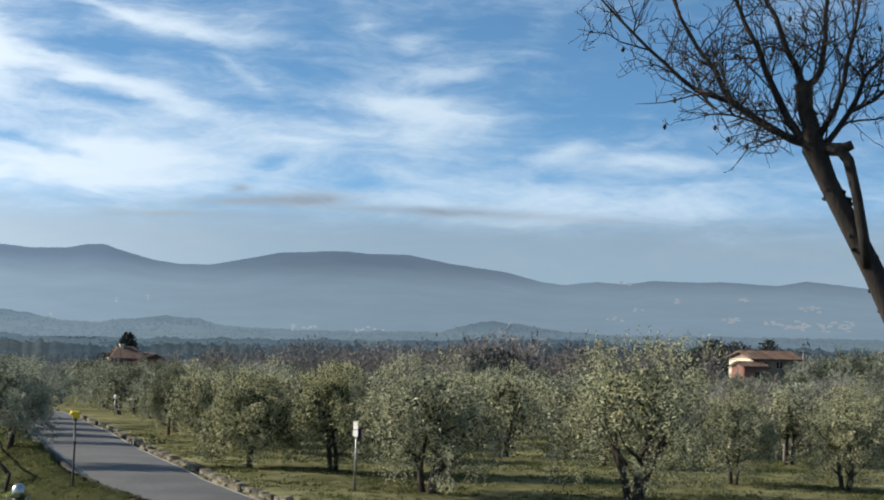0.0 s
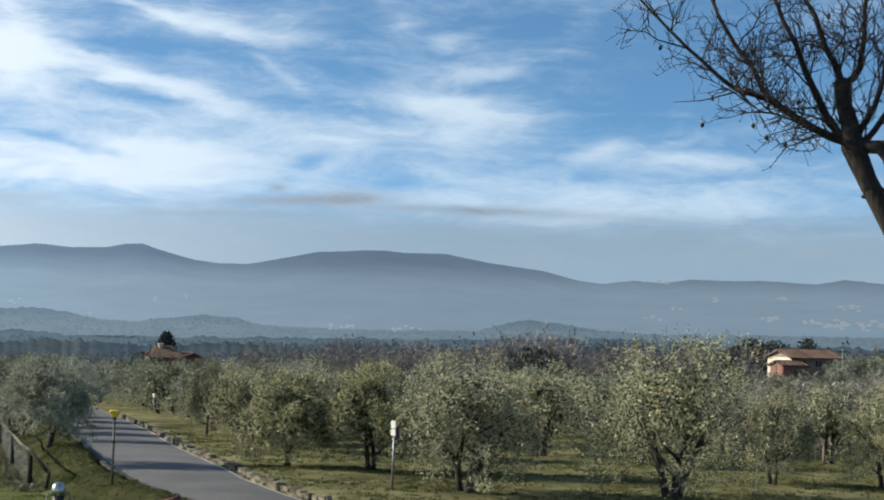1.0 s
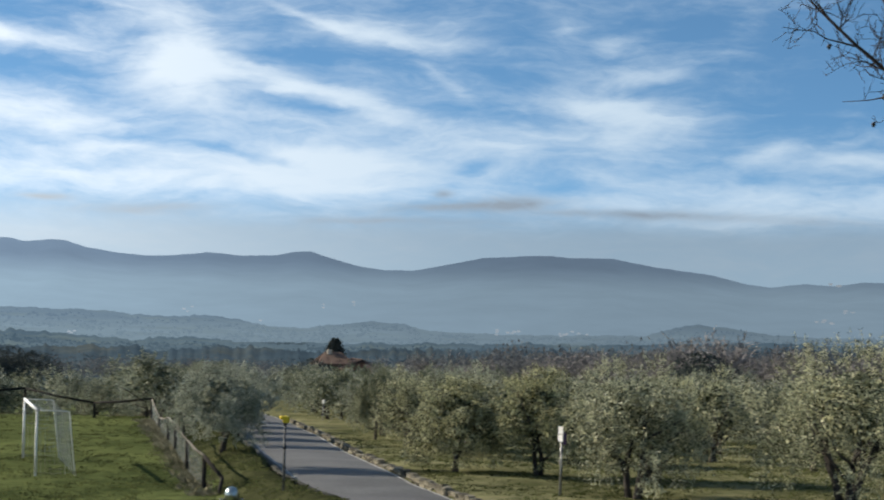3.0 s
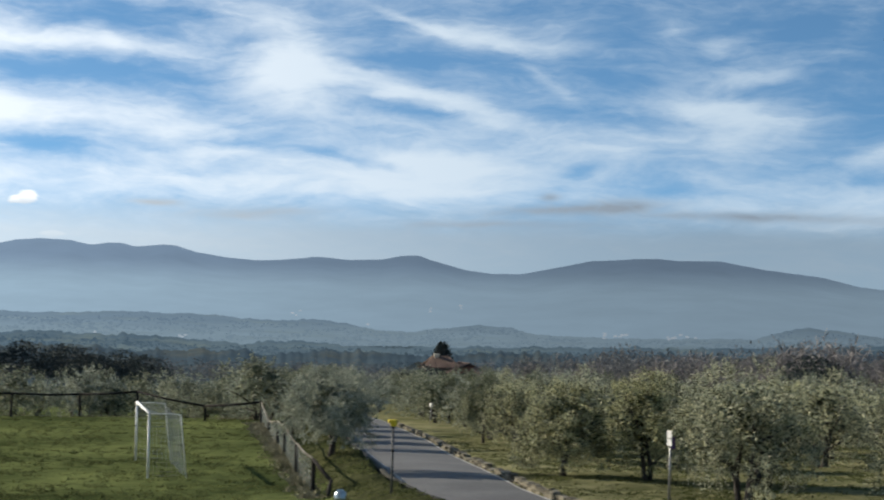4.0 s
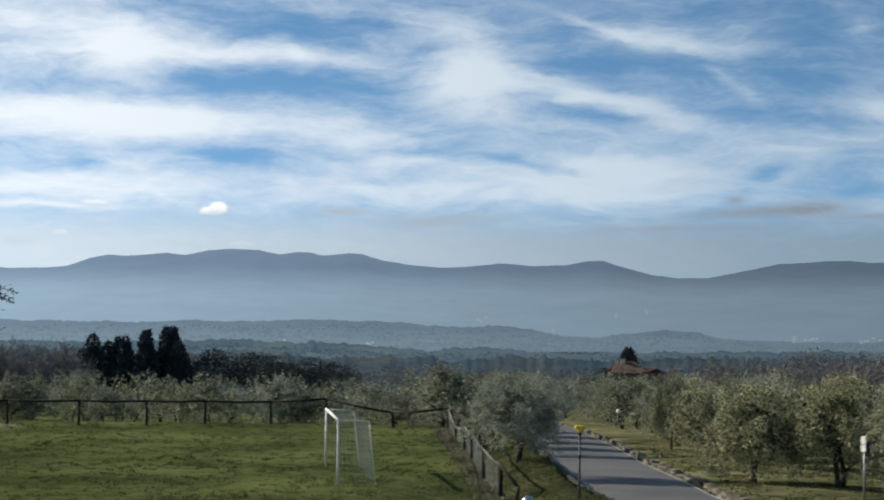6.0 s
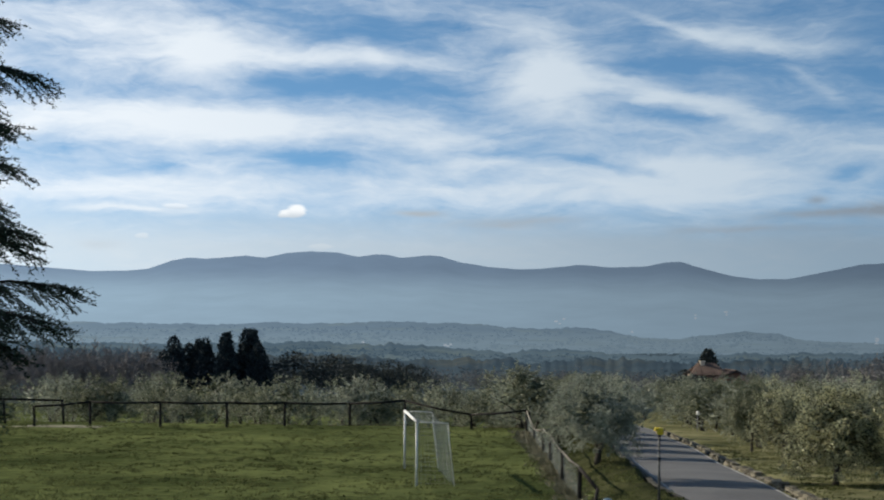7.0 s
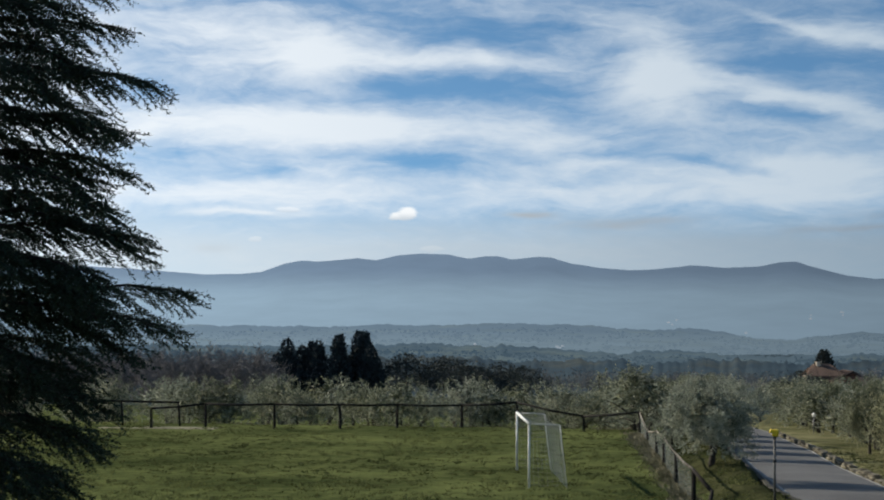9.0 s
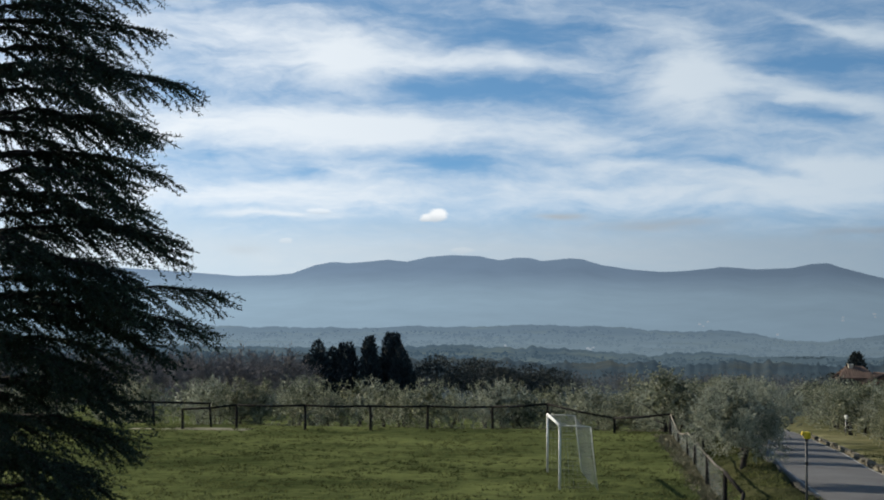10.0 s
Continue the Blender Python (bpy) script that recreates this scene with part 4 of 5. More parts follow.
for k, (x, y, top, w) in enumerate(((4.6, 226.0, -0.75, 3.6), (6.6, 223.0, -1.5, 3.4), (14.6, 224.0, -1.6, 4.0), (10.5, 221.0, -2.1, 4.4), (2.0, 224.0, -1.7, 4.0))):
    conifer("evergreen_oak", (x, y, slope(y)), top - slope(y), w, 170 + k, "dark leafy evergreen beside a farmhouse", "oak", 1.0)


def bare_tree(at, height, width, seed, label):
    random.seed(seed)
    tree = thing("winter_tree", at, label, "tree", "leafless trees beyond the grove")
    wood = Soup()
    trunk = wander((0, 0, -0.2), (0, 0, 1), height * 0.45, 4, 0.06)
    wood.tube(trunk, (0.16, 0.14, 0.12, 0.10, 0.08), 6)
    crown = Soup()
    for b in range(16):
        a = random.uniform(0, 6.283)
        limb = wander(random.choice(trunk[1:]), (math.cos(a) * 0.7, math.sin(a) * 0.7, random.uniform(0.5, 1.3)), height * random.uniform(0.3, 0.5), 5, 0.15, 0.05)
        wood.tube(limb, (0.06, 0.05, 0.04, 0.03, 0.02, 0.01), 4, False)
        for j in range(22):
            i = random.randrange(1, 5)
            p = limb[i].lerp(limb[i + 1], random.random())
            d = rnd_dir(0.6)
            for u in range(3):
                crown.leaf(p + d * 0.25 * u, d + rnd_dir() * 0.6, height * random.uniform(0.06, 0.14), 0.058)
    for v in wood.v:
        v.x, v.y = v.x * width / height, v.y * width / height
    part("trunk", wood.data(), BARE_WOOD, tree)
    tagged(part("twig_mass", crown.data(), BARE_WOOD, tree), kind="stuff")
    return tree


BARE = [bare_tree((x, y, slope(y)), 6.0, 5.0, 200 + k, "leafless brown winter tree with a hazy crown of twigs") for k, (x, y) in enumerate(((36.0, 128.0), (39.5, 134.0), (33.5, 124.0)))]
random.seed(31)


def sow(n, x0, x1, y0, y1, h0, h1):
    for i in range(n):
        x, y = random.uniform(x0, x1), random.uniform(y0, y1)
        h = random.uniform(h0, h1)
        ob = copy_thing(BARE[i % 3], pose(x, y, slope(y), 0, 0, random.uniform(0, 360)))
        ob.scale = (h / 6, h / 6, h / 6)


sow(26, 32, 52, 122, 150, 5.6, 8.0)       # brown clump behind the grove
sow(52, 12, 70, 165, 230, 5.6, 8.4)
sow(26, 50, 120, 120, 190, 3.2, 4.6)
sow(44, -122, -72, 225, 262, 7.0, 10.5)    # woods beside the cypresses
sow(30, 24, 62, 72, 104, 2.8, 4.2)
sow(22, 26, 42, 60, 74, 3.0, 3.9)


# woods on the falling ground, too far to tell the trees apart
random.seed(88)
woods = Soup()
for i in range(1500):
    a, r = radians(random.uniform(-31, 25)), 265 + 455 * random.random() ** 1.5
    cx, cy = -math.sin(a) * r, math.cos(a) * r
    if noise.noise(Vector((cx * 0.012, cy * 0.012, 6))) < -0.12:
        continue
    h = random.uniform(4.0, 6.8) * float(np.interp(math.degrees(a), (-27, -20, -15, -8, -4, 8, 14, 20), (1.45, 1.35, 1.5, 1.5, 1.0, 1.0, 1.2, 1.2))) * (1 + 0.35 * noise.noise(Vector((cx * 0.02, cy * 0.02, 2))))
    base = Vector((cx, cy, slope(cy)))
    for k in range(int(130 if r < 420 else 60)):
        d = rnd_dir(0.5)
        p = base + Vector((d.x * h * 0.5, d.y * h * 0.5, h * (0.45 + 0.5 * d.z * random.random())))
        woods.leaf(p, d + rnd_dir() * 0.7, h * random.uniform(0.05, 0.10), h * (0.034 if r < 420 else 0.05))
FAR_WOODS = material("winter_woods", (0.066, 0.076, 0.080), (0.155, 0.152, 0.148), 0.02, 0.95, 0, island=0.5, translucent=0.3, gloss=0.0)
tagged(part("far_woods", woods.data(), FAR_WOODS), "dim brown and green winter woods below the groves", "woods", kind="stuff")


# ---------------------------------------------------------------- houses
def roof_tiles(parent, w, d, rise, z, along, mat, hip):
    """Rows of half-round tiles on both slopes of a gabled roof whose ridge runs along local x."""
    for sgn in (-1, 1):
        s = Soup()
        n = int(w / along)
        for i in range(n):
            x = -w / 2 + along * (i + 0.5)
            q = min(1.0, (w / 2 - abs(x)) / max(0.01, w / 2 * (1 - hip))) if hip < 1 else 1.0
            s.tube([(x, sgn * d / 2, z), (x, sgn * d / 2 * (1 - q), z + rise * q)], along * 0.48, 6)
        tagged(part("tiling", s.data(), mat, parent), kind="stuff")


def house(at, turn, w, d, h, rise, wall_mat, label, openings, chimney=True, roof_over=0.5, hip=1.0):
    ob = thing("house", at, label, "house", turn=turn)
    bm = bmesh.new()
    box(bm, (w, d, h), (0, 0, h / 2))
    part("wall", bm, wall_mat, ob)
    peak = h + rise * d / (d + 2 * roof_over)
    for x, t in ((-w / 2 + 0.003, 0.3), (w / 2 - 0.003, -0.3)):
        gv = [(x, -d / 2, h), (x, d / 2, h), (x, 0, peak), (x + t, -d / 2, h), (x + t, d / 2, h), (x + t, 0, peak)]
        if hip < 1:
            continue
        part("gable", (gv, [(0, 1, 2), (5, 4, 3), (0, 2, 5, 3), (1, 4, 5, 2)]), wall_mat, ob)
    wv = w / 2 + roof_over
    dv = d / 2 + roof_over
    r = Soup()
    r.v = [Vector(p) for p in ((-wv, -dv, h - 0.05), (wv, -dv, h - 0.05), (wv * hip, 0, h + rise), (-wv * hip, 0, h + rise), (wv, dv, h - 0.05), (-wv, dv, h - 0.05))]
    r.v += [p - Vector((0, 0, 0.16)) for p in r.v]
    r.f = [(0, 1, 2, 3), (3, 2, 4, 5), (9, 8, 7, 6), (11, 10, 8, 9), (0, 6, 7, 1), (5, 4, 10, 11), (0, 3, 9, 6), (3, 5, 11, 9), (1, 7, 8, 2), (2, 8, 10, 4)]
    roof = part("roof", r.data(), TILE, ob, "weathered terracotta tile roof")
    roof_tiles(roof, 2 * wv, 2 * dv, rise + 0.05, h - 0.03, 0.28, TILE, hip)
    part("ridge", Soup().tube([(-wv * hip, 0, h + rise + 0.03), (wv * hip, 0, h + rise + 0.03)], 0.13, 8).data(), TILE, roof)
    for (x, z, ww, hh) in openings:
        win = part("window", box(bmesh.new(), (ww, 0.06, hh), (x, -d / 2 - 0.012, z)), GLASS_DARK, ob)
        part("window_frame", box(box(box(bmesh.new(), (ww + 0.16, 0.09, 0.08), (x, -d / 2 - 0.02, z + hh / 2)), (0.07, 0.09, hh), (x, -d / 2 - 0.03, z)), (ww + 0.24, 0.14, 0.08), (x, -d / 2 - 0.03, z - hh / 2)), CONCRETE, win)
    if chimney:
        part("chimney", box(box(bmesh.new(), (0.6, 0.6, 0.9), (-w * 0.12, -0.3, h + rise - 0.1), bevel=0.02), (0.8, 0.8, 0.10), (-w * 0.12, -0.3, h + rise + 0.4)), PLASTER, ob)
    return ob


zl = slope(230)
house((7.6, 231.5, zl), 6, 4.4, 5.6, -1.7 - zl, 1.45, BROWNWALL, "low farmhouse with a red tiled roof behind olive trees", ((-1.2, 1.6, 0.9, 1.2), (1.2, 1.6, 0.9, 1.2)), hip=0.45)
house((10.9, 230.0, zl), 100, 6.0, 4.6, -2.2 - zl, 1.15, BRICKWALL, "gabled red-brown wing of a farmhouse with pale roof edges", ((-1.2, 1.6, 0.9, 1.2),), False)
zr = slope(220)
# front carries painted shade; a panel gives the sunlit end its cream
farm = house((96.9, 219.8, zr), 10, 8.2, 6.2, 0.45 - zr, 1.05, BROWNWALL, "cream farmhouse with a shallow terracotta roof", ((-2.4, 5.6, 0.9, 1.0), (0.2, 5.6, 0.9, 1.0), (2.6, 5.6, 0.9, 1.0)), False)
part("end_wall", box(bmesh.new(), (0.03, 6.2, 0.45 - zr), (-4.115, 0, (0.45 - zr) / 2)), PLASTER, farm, "cream plastered end wall")
house((92.6, 215.4, zr), 8, 3.8, 3.4, -0.55 - zr, 0.55, BRICKWALL, "brick-red lean-to barn beside a farmhouse", ((0.7, 4.2, 1.6, 1.3),), False, 0.3)
for k, (x, y) in enumerate(((99.0, 211.0), (102.5, 212.0), (96.0, 207.0), (106.0, 211.0), (91.0, 207.0), (87.0, 210.0), (101.0, 204.0), (94.0, 201.0), (107.0, 204.0), (112.0, 208.0),
                            (109.0, 196.0), (113.0, 201.0), (117.0, 197.0), (121.0, 205.0), (110.0, 214.0), (115.0, 212.0), (120.0, 215.0), (125.0, 211.0), (98.4, 213.6), (101.2, 213.0), (104.0, 214.6), (105.0, 222.0), (111.0, 224.0), (117.0, 224.0), (123.0, 224.0), (129.0, 218.0), (128.0, 226.0),
                            (1.0, 205.0), (5.0, 211.0), (9.5, 207.0), (14.0, 212.0), (3.0, 190.0), (8.0, 192.0), (13.0, 190.0), (18.0, 196.0), (-4.0, 200.0), (11.0, 174.0), (4.0, 172.0), (18.0, 172.0))):
    plant(SPARSE_OLIVES[k % 2], x, y, (5.6 if x > 95 else 4.6) if x > 50 else 4.5, 6.4 if x > 104 else 5.4, k * 53)
for (x, y, top) in ((90.2, 214.0, 0.2), (97.6, 209.0, 1.9), (118.0, 222.0, 0.6), (-17.6, 179.0, -0.35)):
    foot = ground_z(x, y)
    p = thing("utility_pole", (x, y, foot), "grey wooden utility pole near a farmhouse", "pole", "utility poles")
    part("shaft", Soup().tube([(0, 0, -0.2), (0, 0, top - foot)], (0.11, 0.07), 8).data(), PINE_BARK if x < 0 else CONCRETE, p)
    if x > 0:
        part("crossarm", box(bmesh.new(), (1.1, 0.1, 0.1), (0, 0, top - foot - 0.3)), FENCE_WOOD, p)

for x, y, w in ((79.6, 180.0, 0.75), (83.4, 180.0, 1.0)):
    sheet = thing("white_sheet", (x, y, ground_z(x, y)), "pale sheet stretched over a low heap among bare trees", "sheet", "pale sheets in the grove")
    top = -1.45 - ground_z(x, y)
    mound = Soup()
    mound.tube([(0, 0, -0.1), (0.04, 0, top * 0.7), (0.1, 0, top * 0.94), (0.12, 0, top)], (w, w * 0.9, w * 0.6, 0.1), 10)
    smooth(part("cover", mound.data(), WHITE, sheet))

# far villages: pale walls scattered over the distant slopes
random.seed(77)
town = Soup()
for a, e, spread, n in ((-25.6, 0.05, 1.1, 26), (-24.4, 0.05, 0.7, 10), (-22.6, 0.20, 0.4, 5), (-25.2, 0.62, 0.35, 6), (-20.8, 0.75, 0.15, 3), (-19.0, 1.32, 0.2, 3), (-18.6, 0.1, 0.4, 3), (-10.2, -0.50, 0.5, 6), (-7.9, -0.45, 0.4, 5),
                        (-23.0, 0.9, 0.1, 2), (-19.4, 0.45, 0.2, 2), (0.6, -0.25, 0.1, 1), (7.0, -0.72, 0.12, 2), (10.0, -0.70, 0.1, 1), (-2.0, 0.35, 0.8, 3), (3.0, 0.1, 0.3, 2)):
    for i in range(int(n * 1.6)):
        aa, ee = radians(a + random.uniform(-spread, spread)), radians(e + random.gauss(0.0, 0.03 + 0.05 * spread))
        r = 1430.0 if e < -0.65 else (2300.0 if e < -0.3 else 3150.0)
        c = Vector((-math.sin(aa) * r, math.cos(aa) * r, EYE[2] + r * math.tan(ee)))
        s = r / 3150
        sx, sy, sz = random.uniform(1.2, 2.9) * s, 5 * s, random.uniform(1.1, 2.0) * s
        b = len(town.v)
        town.v += [c + Vector((dx * sx, dy * sy, dz * sz)) for dz in (-1, 1) for dx, dy in ((-1, -1), (1, -1), (1, 1), (-1, 1))]
        town.f += [(b, b + 1, b + 5, b + 4), (b + 1, b + 2, b + 6, b + 5), (b + 2, b + 3, b + 7, b + 6), (b + 3, b, b + 4, b + 7), (b + 4, b + 5, b + 6, b + 7), (b + 3, b + 2, b + 1, b)]
# the walls glow with painted haze, like the slopes behind
VILLAGE = backdrop_material("hazed_village_walls", (0.37, 0.43, 0.49), (0.37, 0.43, 0.49), -30, 60, 0.3, 0.02, 0.02)
tagged(part("backdrop_villages", town.data(), VILLAGE), "tiny pale village houses scattered on hazy slopes", "village", kind="stuff")


# ---------------------------------------------------------------- fences
def post_mesh(h, r, seed):
    random.seed(seed)
    s = Soup()
    s.tube([(0, 0, -0.3), (0.01, 0, h * 0.5), (random.uniform(-0.02, 0.02), 0, h)], (r * 1.1, r, r * 0.92), 8)
    return s.data()


POSTS_BACK = ((-29.4, 76.6), (-26.9, 77.4), (-23.4, 77.4), (-20.3, 78.1), (-17.7, 79.2), (-14.7, 80.4), (-11.9, 80.0), (-8.5, 78.8), (-5.75, 77.5))
TOPS_BACK = (0.98, 1.15, 1.20, 1.20, 1.15, 1.12, 1.30, 0.74, 1.05)
fence = thing("wooden_fence", (0, 0, 0), "dark weathered post-and-rail fence along the playing field", "fence")
tops = []
for (x, y), h in zip(POSTS_BACK, TOPS_BACK):
    p = part("post", post_mesh(h, 0.065, int(-x * 10)), FENCE_WOOD, fence)
    p.location = (x, y, ground_z(x, y))
    tops.append(Vector((x, y, ground_z(x, y) + h)))
for a, b in zip(tops, tops[1:]):
    mid = a.lerp(b, 0.5) - Vector((0, 0, 0.03 + 0.012 * (a - b).length))
    smooth(part("rail", Soup().tube([a - Vector((0, 0, 0.02)), mid, b - Vector((0, 0, 0.02))], 0.052, 7).data(), FENCE_WOOD, fence))
gate = thing("wooden_barrier", (-29.2, 78.2, ground_z(-29.2, 78.2)), "dark wooden rail barrier at the field corner", "barrier")
for x in (-7.6, -5.0, -2.4, 0.6):
    smooth(part("post", Soup().tube([(x + 0.12, 0, -0.3), (x, 0, 1.18)], 0.06, 7).data(), FENCE_WOOD, gate))
smooth(part("rail", Soup().tube([(-7.7, 0, 1.20), (-3.5, 0.03, 1.22), (0.65, 0, 1.18)], 0.055, 7).data(), FENCE_WOOD, gate))

side = thing("netting_fence", (0, 0, 0), "sagging wire netting fence on dark posts with a pale top rail", "fence")
SIDE = ((-5.75, 77.5, 1.0), (-4.95, 71.3, 0.55), (-4.2, 65.6, 0.92), (-3.63, 60.8, 0.95), (-2.82, 53.6, 0.95), (-2.03, 47.9, 0.97))
stops = []
for x, y, h in SIDE:
    p = part("post", post_mesh(h, 0.07, int(y * 10)), FENCE_WOOD, side)
    p.location = (x, y, ground_z(x, y))
    stops.append((Vector((x, y, ground_z(x, y))), h))
for k, ((a, ha), (b, hb)) in enumerate(zip(stops, stops[1:])):
    up = Vector((0, 0, 1))
    smooth(part("rail", Soup().tube([a + up * ha, (a + up * ha).lerp(b + up * hb, 0.5) - up * 0.05, b + up * hb], 0.034, 7).data(), PALE_WOOD, side, "pale weathered top rail"))
    net = Soup()
    length = (b - a).length
    n = int(length / 0.15)
    for i in range(-7, n):
        for sg in (1, -1):
            pts = []
            for e in range(2):
                q = (i + (7 if e == sg > 0 or (sg < 0 and e == 0) else 0)) * 0.15 / length
                pts.append((q, e))
            (q0, e0), (q1, e1) = pts
            if min(q0, q1) < 0 or max(q0, q1) > 1:
                continue
            net.tube([a.lerp(b, q0) + up * (0.03 + e0 * (ha + (hb - ha) * q0 - 0.05)), a.lerp(b, q1) + up * (0.03 + e1 * (ha + (hb - ha) * q1 - 0.05))], 0.0018, 3, False)
    for e in (0.05, 0.35, 0.65):
        net.tube([a + up * (e * ha), b + up * (e * hb)], 0.0025, 3, False)
    part("wire_netting", net.data(), WIRE, side, "greenish diamond wire netting")
end = Vector((-2.03, 47.9, ground_z(-2.03, 47.9)))
smooth(part("brace", Soup().tube([end + Vector((0, 0, 0.95)), end + Vector((0.56, -0.9, 0.42))], 0.055, 7).data(), FENCE_WOOD, side))
smooth(part("post", Soup().tube([end + Vector((0.56, -0.9, 0.46)), end + Vector((0.42, -1.3, -0.3))], 0.055, 7).data(), FENCE_WOOD, side))
knee = Vector((-3.9, 66.2, ground_z(-3.9, 66.2)))
smooth(part("brace", Soup().tube([knee + Vector((-0.4, -0.4, 0.72)), knee + Vector((0.15, 0.7, 1.02))], 0.04, 7).data(), FENCE_WOOD, side))
smooth(part("post", Soup().tube([knee + Vector((0.2, 0.7, -0.2)), knee + Vector((0.24, 0.7, 1.06))], 0.045, 7).data(), FENCE_WOOD, side))


# ---------------------------------------------------------------- goal
near, far = Vector((-7.2, 51.0, 0)), Vector((-8.5, 57.2, 0))
goal = thing("football_goal", tuple(near), "small white football goal with a slack worn net", "goal")
run = far - near
back = Vector((0.95, 0.14, 0))
up = Vector((0, 0, 1))
for p in (Vector((0, 0, 0)), run):
    g0 = ground_z(*(near + p)[:2])
    smooth(part("post", Soup().tube([p + up * (g0 - 0.2), p + up * 2.0], 0.038, 12).data(), WHITE, goal))
    smooth(part("net_arm", Soup().tube([p + up * 1.98, p + up * 1.99 + back * 0.6, p + up * 1.96 + back], 0.018, 6).data(), WHITE, goal))
    smooth(part("back_stay", Soup().tube([p + up * 1.96 + back, p + up * 1.4 + back * 1.05, p + up * (g0 + 0.02) + back * 1.22], 0.018, 6).data(), WHITE, goal))
smooth(part("crossbar", Soup().tube([up * 2.0 - run * 0.008, run * 1.008 + up * 2.0], 0.048, 12).data(), WHITE, goal))
random.seed(9)


def net_point(u, v):
    """u along the goal, v from the bar over the top and down the back to the ground."""
    sag = 0.16 * math.sin(math.pi * u) + 0.03 * noise.noise(Vector((u * 9, v * 5, 3)))
    if v < 0.32:
        q = v / 0.32
        return run * u + back * q + up * (2.0 - 0.04 * q - sag * math.sin(math.pi * q * 0.7))
    q = (v - 0.32) / 0.68
    return run * u + back * (1 + 0.22 * q - 0.25 * sag * math.sin(math.pi * q)) + up * (1.96 * (1 - q) + 0.02 - 0.12 * sag * (1 - q))


net = Soup()
for i in range(34):
    net.tube([net_point(i / 33, j / 16) for j in range(17)], 0.0032, 3, False)
for j in range(18):
    net.tube([net_point(i / 24, j / 17) for i in range(25)], 0.0032, 3, False)
for p, u in ((Vector((0, 0, 0)), 0), (run, 1)):
    for k in range(1, 15):
        z = 2.0 * k / 15
        deep = 1 + 0.22 * (1 - z / 2)
        net.tube([p + up * z, p + up * (z - 0.05) + back * deep * 0.5, p + up * z + back * deep], 0.0036, 3, False)
    for k in range(1, 8):
        net.tube([p + back * (k / 8) + up * 1.97, p + back * (k / 8 * 1.22) + up * 0.04], 0.0036, 3, False)
part("net", net.data(), CORD, goal, "slack off-white cord net")


# ---------------------------------------------------------------- signs and posts along the lane
gz = ground_z(8.0, 46.0)
ws = thing("bus_stop_sign", (8.0, 46.0, gz), "slim grey pole with two small white panels", "sign", turn=-58)
smooth(part("pole", Soup().tube([(-0.03, -0.03, -0.3), (0.0, 0, 2.04 - gz)], 0.035, 10).data(), STEEL, ws))
part("panel", box(bmesh.new(), (0.20, 0.03, 0.21), (0.0, -0.05, 1.95 - gz), bevel=0.008), WHITE, ws, "upper white panel")
part("panel", box(bmesh.new(), (0.20, 0.03, 0.19), (-0.005, -0.05, 1.73 - gz), bevel=0.008), WHITE, ws, "lower white panel")
part("backing_panel", box(bmesh.new(), (0.17, 0.02, 0.34), (0.02, 0.05, 1.72 - gz), bevel=0.006), PURPLE, ws, "narrow purple back panel")
part("clamp", box(bmesh.new(), (0.09, 0.09, 0.03), (0, -0.02, 1.61 - gz), bevel=0.004), STEEL, ws)

gz = ground_z(0.23, 44.0)
ypole = thing("yellow_marker_post", (0.23, 44.0, gz), "thin steel post topped by a yellow box beside the lane", "post", turn=-35)
smooth(part("pole", Soup().tube([(-0.01, 0, -0.3), (0.0, 0, 2.20 - gz)], 0.032, 10).data(), DULL_STEEL, ypole))
part("yellow_box", box(bmesh.new(), (0.17, 0.14, 0.19), (0.03, 0, 2.27 - gz), (0, 8, 20), bevel=0.035), YELLOW, ypole, "bright yellow enamelled box")
smooth(part("lens", Soup().tube([(-0.05, -0.05, 2.31 - gz), (-0.08, -0.09, 2.32 - gz)], 0.055, 14).data(), YELLOW, ypole))
part("collar", Soup().tube([(0, 0, 2.11 - gz), (0, 0, 2.18 - gz)], 0.046, 10).data(), BLACK, ypole)
part("clamp", Soup().tube([(0, 0, 1.50 - gz), (0, 0, 1.58 - gz)], 0.044, 10).data(), BLACK, ypole)

gz = ground_z(3.0, 107.5)
lampy = thing("lane_marker_post", (3.0, 107.5, gz), "pale post with a small white head beside the lane", "post", turn=-55)
zt = -0.72 - gz
smooth(part("pole", Soup().tube([(-0.06, 0, -0.3), (0, 0, zt)], 0.03, 8).data(), STEEL, lampy))
part("head", box(bmesh.new(), (0.22, 0.12, 0.26), (0.02, 0, zt + 0.16), bevel=0.03), WHITE, lampy, "small white rectangular head")

flue = thing("metal_bollard", on(-1.05, 41.0), "cylindrical bollard with a shiny domed metal cap", "bollard")
smooth(part("body", Soup().tube([(0, 0, -0.2), (0, 0, 0.52)], 0.15, 20).data(), BLACK, flue))
prof = [(0.50, 0.165), (0.62, 0.165), (0.70, 0.155), (0.76, 0.13), (0.80, 0.09), (0.82, 0.04), (0.825, 0.005)]
smooth(part("dome", Soup().tube([(0, 0, z) for z, r in prof], [r for z, r in prof], 24).data(), BRIGHT, flue, "shiny domed metal cap"))
for sg in (-1, 1):
    smooth(part("side_bracket", Soup().tube([(sg * 0.15, 0, 0.50), (sg * 0.27, 0, 0.52), (sg * 0.28, 0, 0.30), (sg * 0.28, 0, -0.1)], 0.022, 8).data(), STEEL, flue))

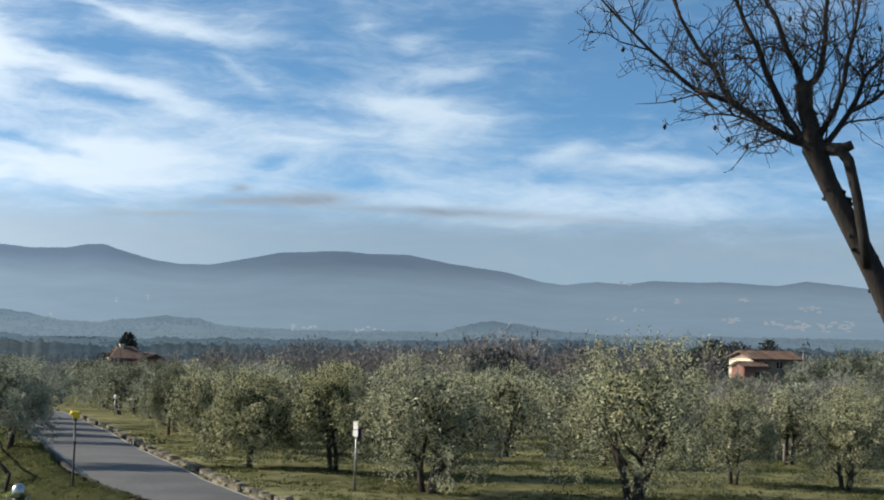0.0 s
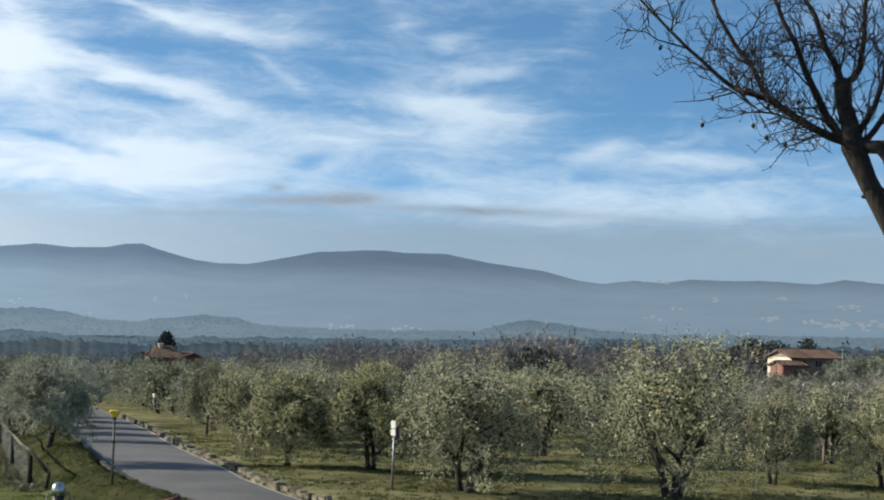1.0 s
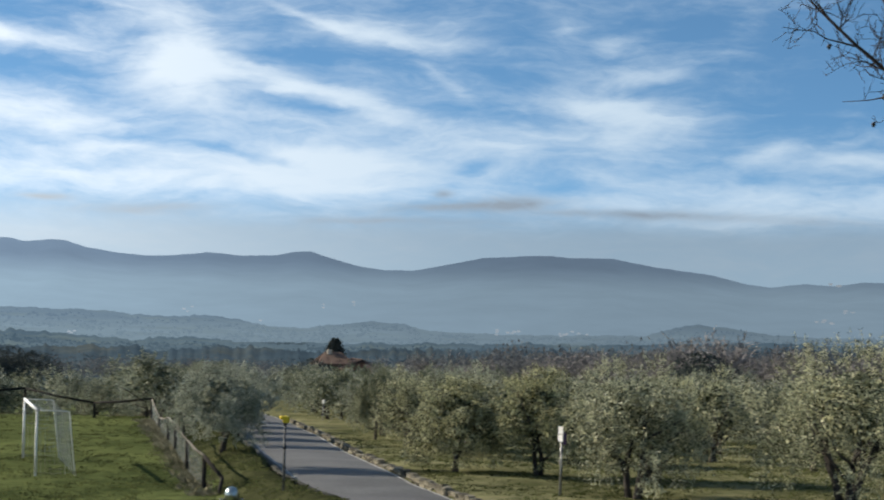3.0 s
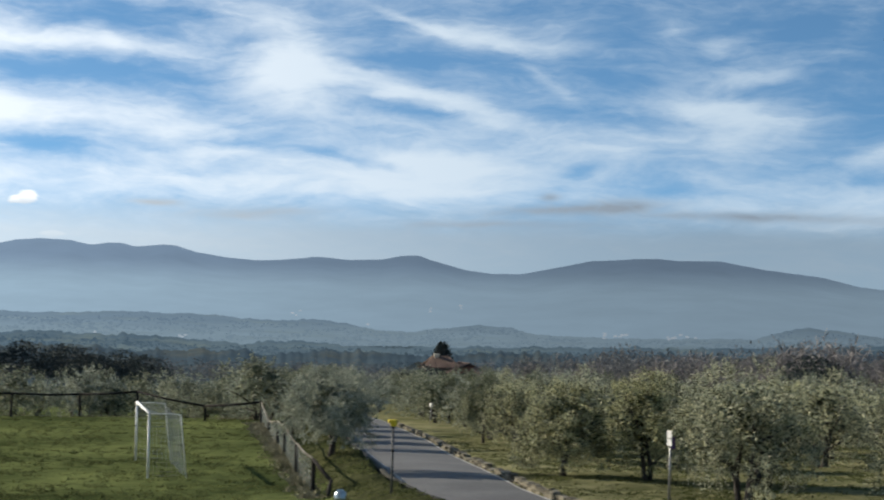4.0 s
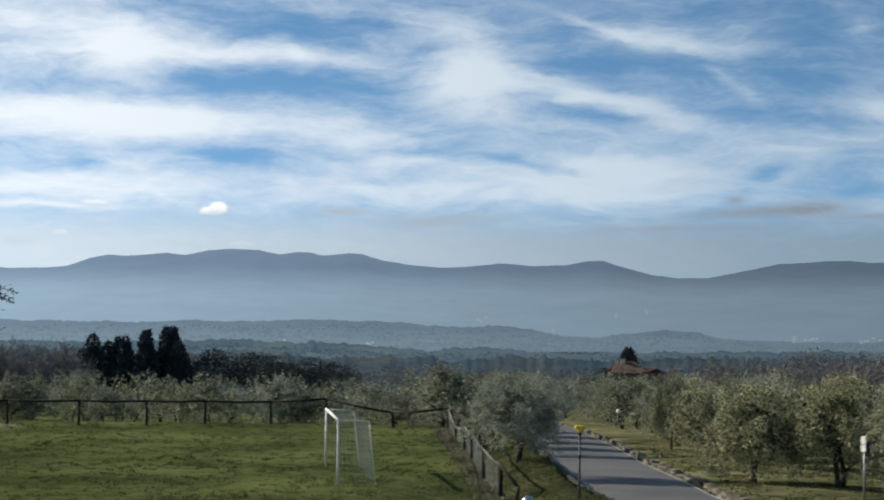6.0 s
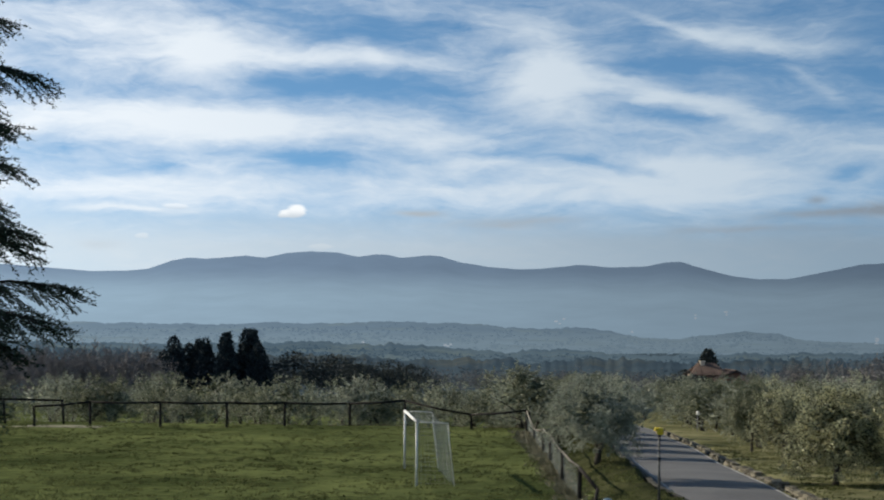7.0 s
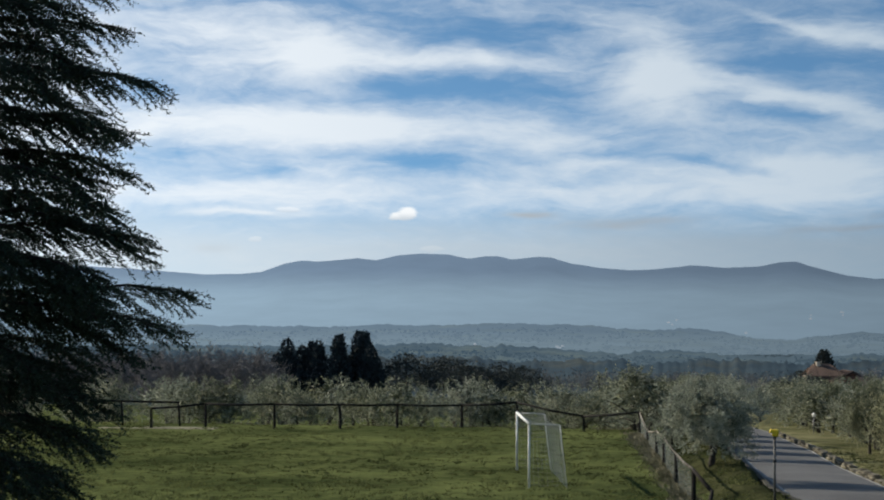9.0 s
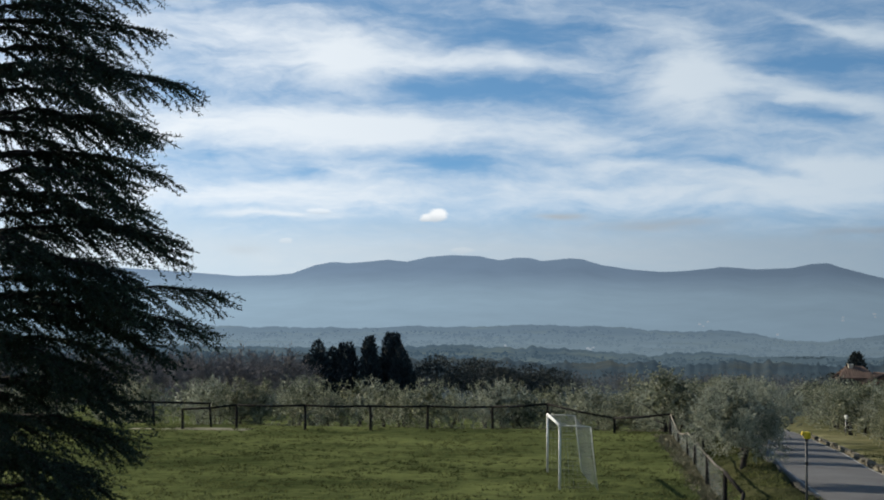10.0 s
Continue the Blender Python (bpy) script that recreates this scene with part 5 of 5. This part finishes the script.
# small outbuilding: only the tip of its roof ridge shows
shed = thing("garden_shed", on(0.0, 20.0), "small shed with a dark red tiled roof", "shed")
part("wall", box(bmesh.new(), (2.0, 1.9, 2.0), (-0.35, 0, 1.0), bevel=0.02), PLASTER, shed)
part("door", box(bmesh.new(), (0.8, 0.06, 1.8), (-0.35, -0.96, 0.92)), FENCE_WOOD, shed)
hv = [Vector(p) for p in ((-1.55, -1.15, 1.96), (0.80, -1.15, 2.04), (0.80, 1.15, 2.04), (-1.55, 1.15, 1.96), (-1.55, 0, 2.16), (0.80, 0, 2.70))]
hv += [p - Vector((0, 0, 0.1)) for p in hv]
roof = part("roof", (hv, [(0, 1, 5, 4), (2, 3, 4, 5), (7, 6, 10, 11), (9, 8, 11, 10), (0, 6, 7, 1), (1, 7, 11, 5), (5, 11, 8, 2), (2, 8, 9, 3), (3, 9, 10, 4), (4, 10, 6, 0)]), RIDGE_TILE, shed)
for i in range(10):
    a = Vector((-1.55, 0, 2.16)).lerp(Vector((0.80, 0, 2.70)), i / 9.6)
    smooth(part("ridge_tile", Soup().tube([a, a + Vector((0.27, 0, 0.062))], (0.085, 0.108), 10).data(), RIDGE_TILE, roof))


# ---------------------------------------------------------------- kerb, low stone wall, grass
kerb = tagged(new("kerb"), "low stone retaining edge, coloured dark as if shaded, under the grass bank", "kerb", kind="structure")
random.seed(14)
km = []
for k in range(3):
    bm = box(bmesh.new(), (0.18, 0.96, 0.36), (0, 0, 0), bevel=0.03)
    for v in bm.verts:
        v.co += Vector((random.uniform(-0.006, 0.006), 0, random.uniform(-0.006, 0.006)))
    me = bpy.data.meshes.new("kerb_stone")
    bm.to_mesh(me)
    bm.free()
    me.materials.append(SHADED_STONE)
    km.append(me)
for i in range(48):
    y = 38.5 + i * 0.99
    ob = new("kerb_stone", km[i % 3])
    ob.parent = kerb
    turn = math.degrees(math.atan2(road_x(y - 0.5) - road_x(y + 0.5), 1.0))
    ob.matrix_basis = pose(road_x(y) - 2.10, y, slope(y) + 0.16 + random.uniform(-0.012, 0.012), 0, 0, turn + random.uniform(-1, 1))

wall = tagged(new("low_stone_wall"), "low rough stone wall edging the lane, partly broken", "stone wall", kind="structure")
sm = []
for k in range(7):
    bm = bmesh.new()
    box(bm, (1, 1, 1), (0, 0, 0), bevel=0.16)
    for v in bm.verts:
        v.co += Vector((random.gauss(0, 0.05), random.gauss(0, 0.05), random.gauss(0, 0.05)))
    me = bpy.data.meshes.new("stone")
    bm.to_mesh(me)
    bm.free()
    me.materials.append(STONE)
    sm.append(me)
y, n = 38.0, 0
while y < 112 and n < 300:
    length = random.uniform(0.32, 0.62)
    turn = math.degrees(math.atan2(road_x(y - 0.5) - road_x(y + 0.5), 1.0))
    tall = noise.noise(Vector((y * 0.32, 2.0, 0)))
    courses = 2 if tall > -0.1 else 1
    block = random.random() < 0.06
    z = slope(y) - 0.09
    for c in range(courses):
        h = random.uniform(0.10, 0.16) if not block else random.uniform(0.26, 0.36)
        ob = new("stone", sm[random.randrange(7)])
        ob.parent = wall
        ob.matrix_basis = pose(road_x(y) + 2.22 + random.uniform(-0.05, 0.05), y + random.uniform(-0.06, 0.06), z + h / 2, random.uniform(-4, 4), random.uniform(-5, 5), turn + random.uniform(-9, 9)) @ Matrix.Diagonal((random.uniform(0.20, 0.28), length * 0.97, h, 1))
        z += h * 0.94
        n += 1
        if block:
            break
    y += length

# grass tufts over the field and verges
random.seed(61)
tufts, dry = Soup(), Soup()


def tuft(soup, x, y, h, blades, spread=0.05):
    z = ground_z(x, y)
    for _ in range(blades):
        d = rnd_dir(1.3)
        soup.leaf(Vector((x + random.gauss(0, spread), y + random.gauss(0, spread), z - 0.01)), d, h * random.uniform(0.6, 1.4), h * 0.28)


made = 0
while made < 17000:
    y = 41 + 42 * random.random() ** 1.25
    x = random.uniform(-0.50 * y - 2, 0.60 * y)
    if abs(x - road_x(y)) < 2.5:
        continue
    clump = noise.noise(Vector((x * 0.45, y * 0.45, 4))) + 0.6 * noise.noise(Vector((x * 1.7, y * 1.7, 9)))
    if clump < random.uniform(-0.5, 0.5):
        continue
    tuft(tufts, x, y, random.uniform(0.04, 0.105), 11, random.uniform(0.05, 0.13))
    made += 1
for i in range(3600):
    if i % 3:
        y = random.uniform(46, 77)
        x = fence_x(y) + random.gauss(-0.10, 0.26)
    else:
        y = 81.5 + random.gauss(0, 0.7)
        x = random.uniform(-44, -5)
    tuft(dry, x, y, random.uniform(0.04, 0.14) * (1.6 if y > 70 and x > -8 else 1.0), 5)
tagged(part("grass", tufts.data(), BLADE), "short green grass tufts on the field and verges", "grass", kind="stuff")
tagged(part("dry_grass", dry.data(), DRY), "straw-coloured dry weeds along the fences", "grass", kind="stuff")
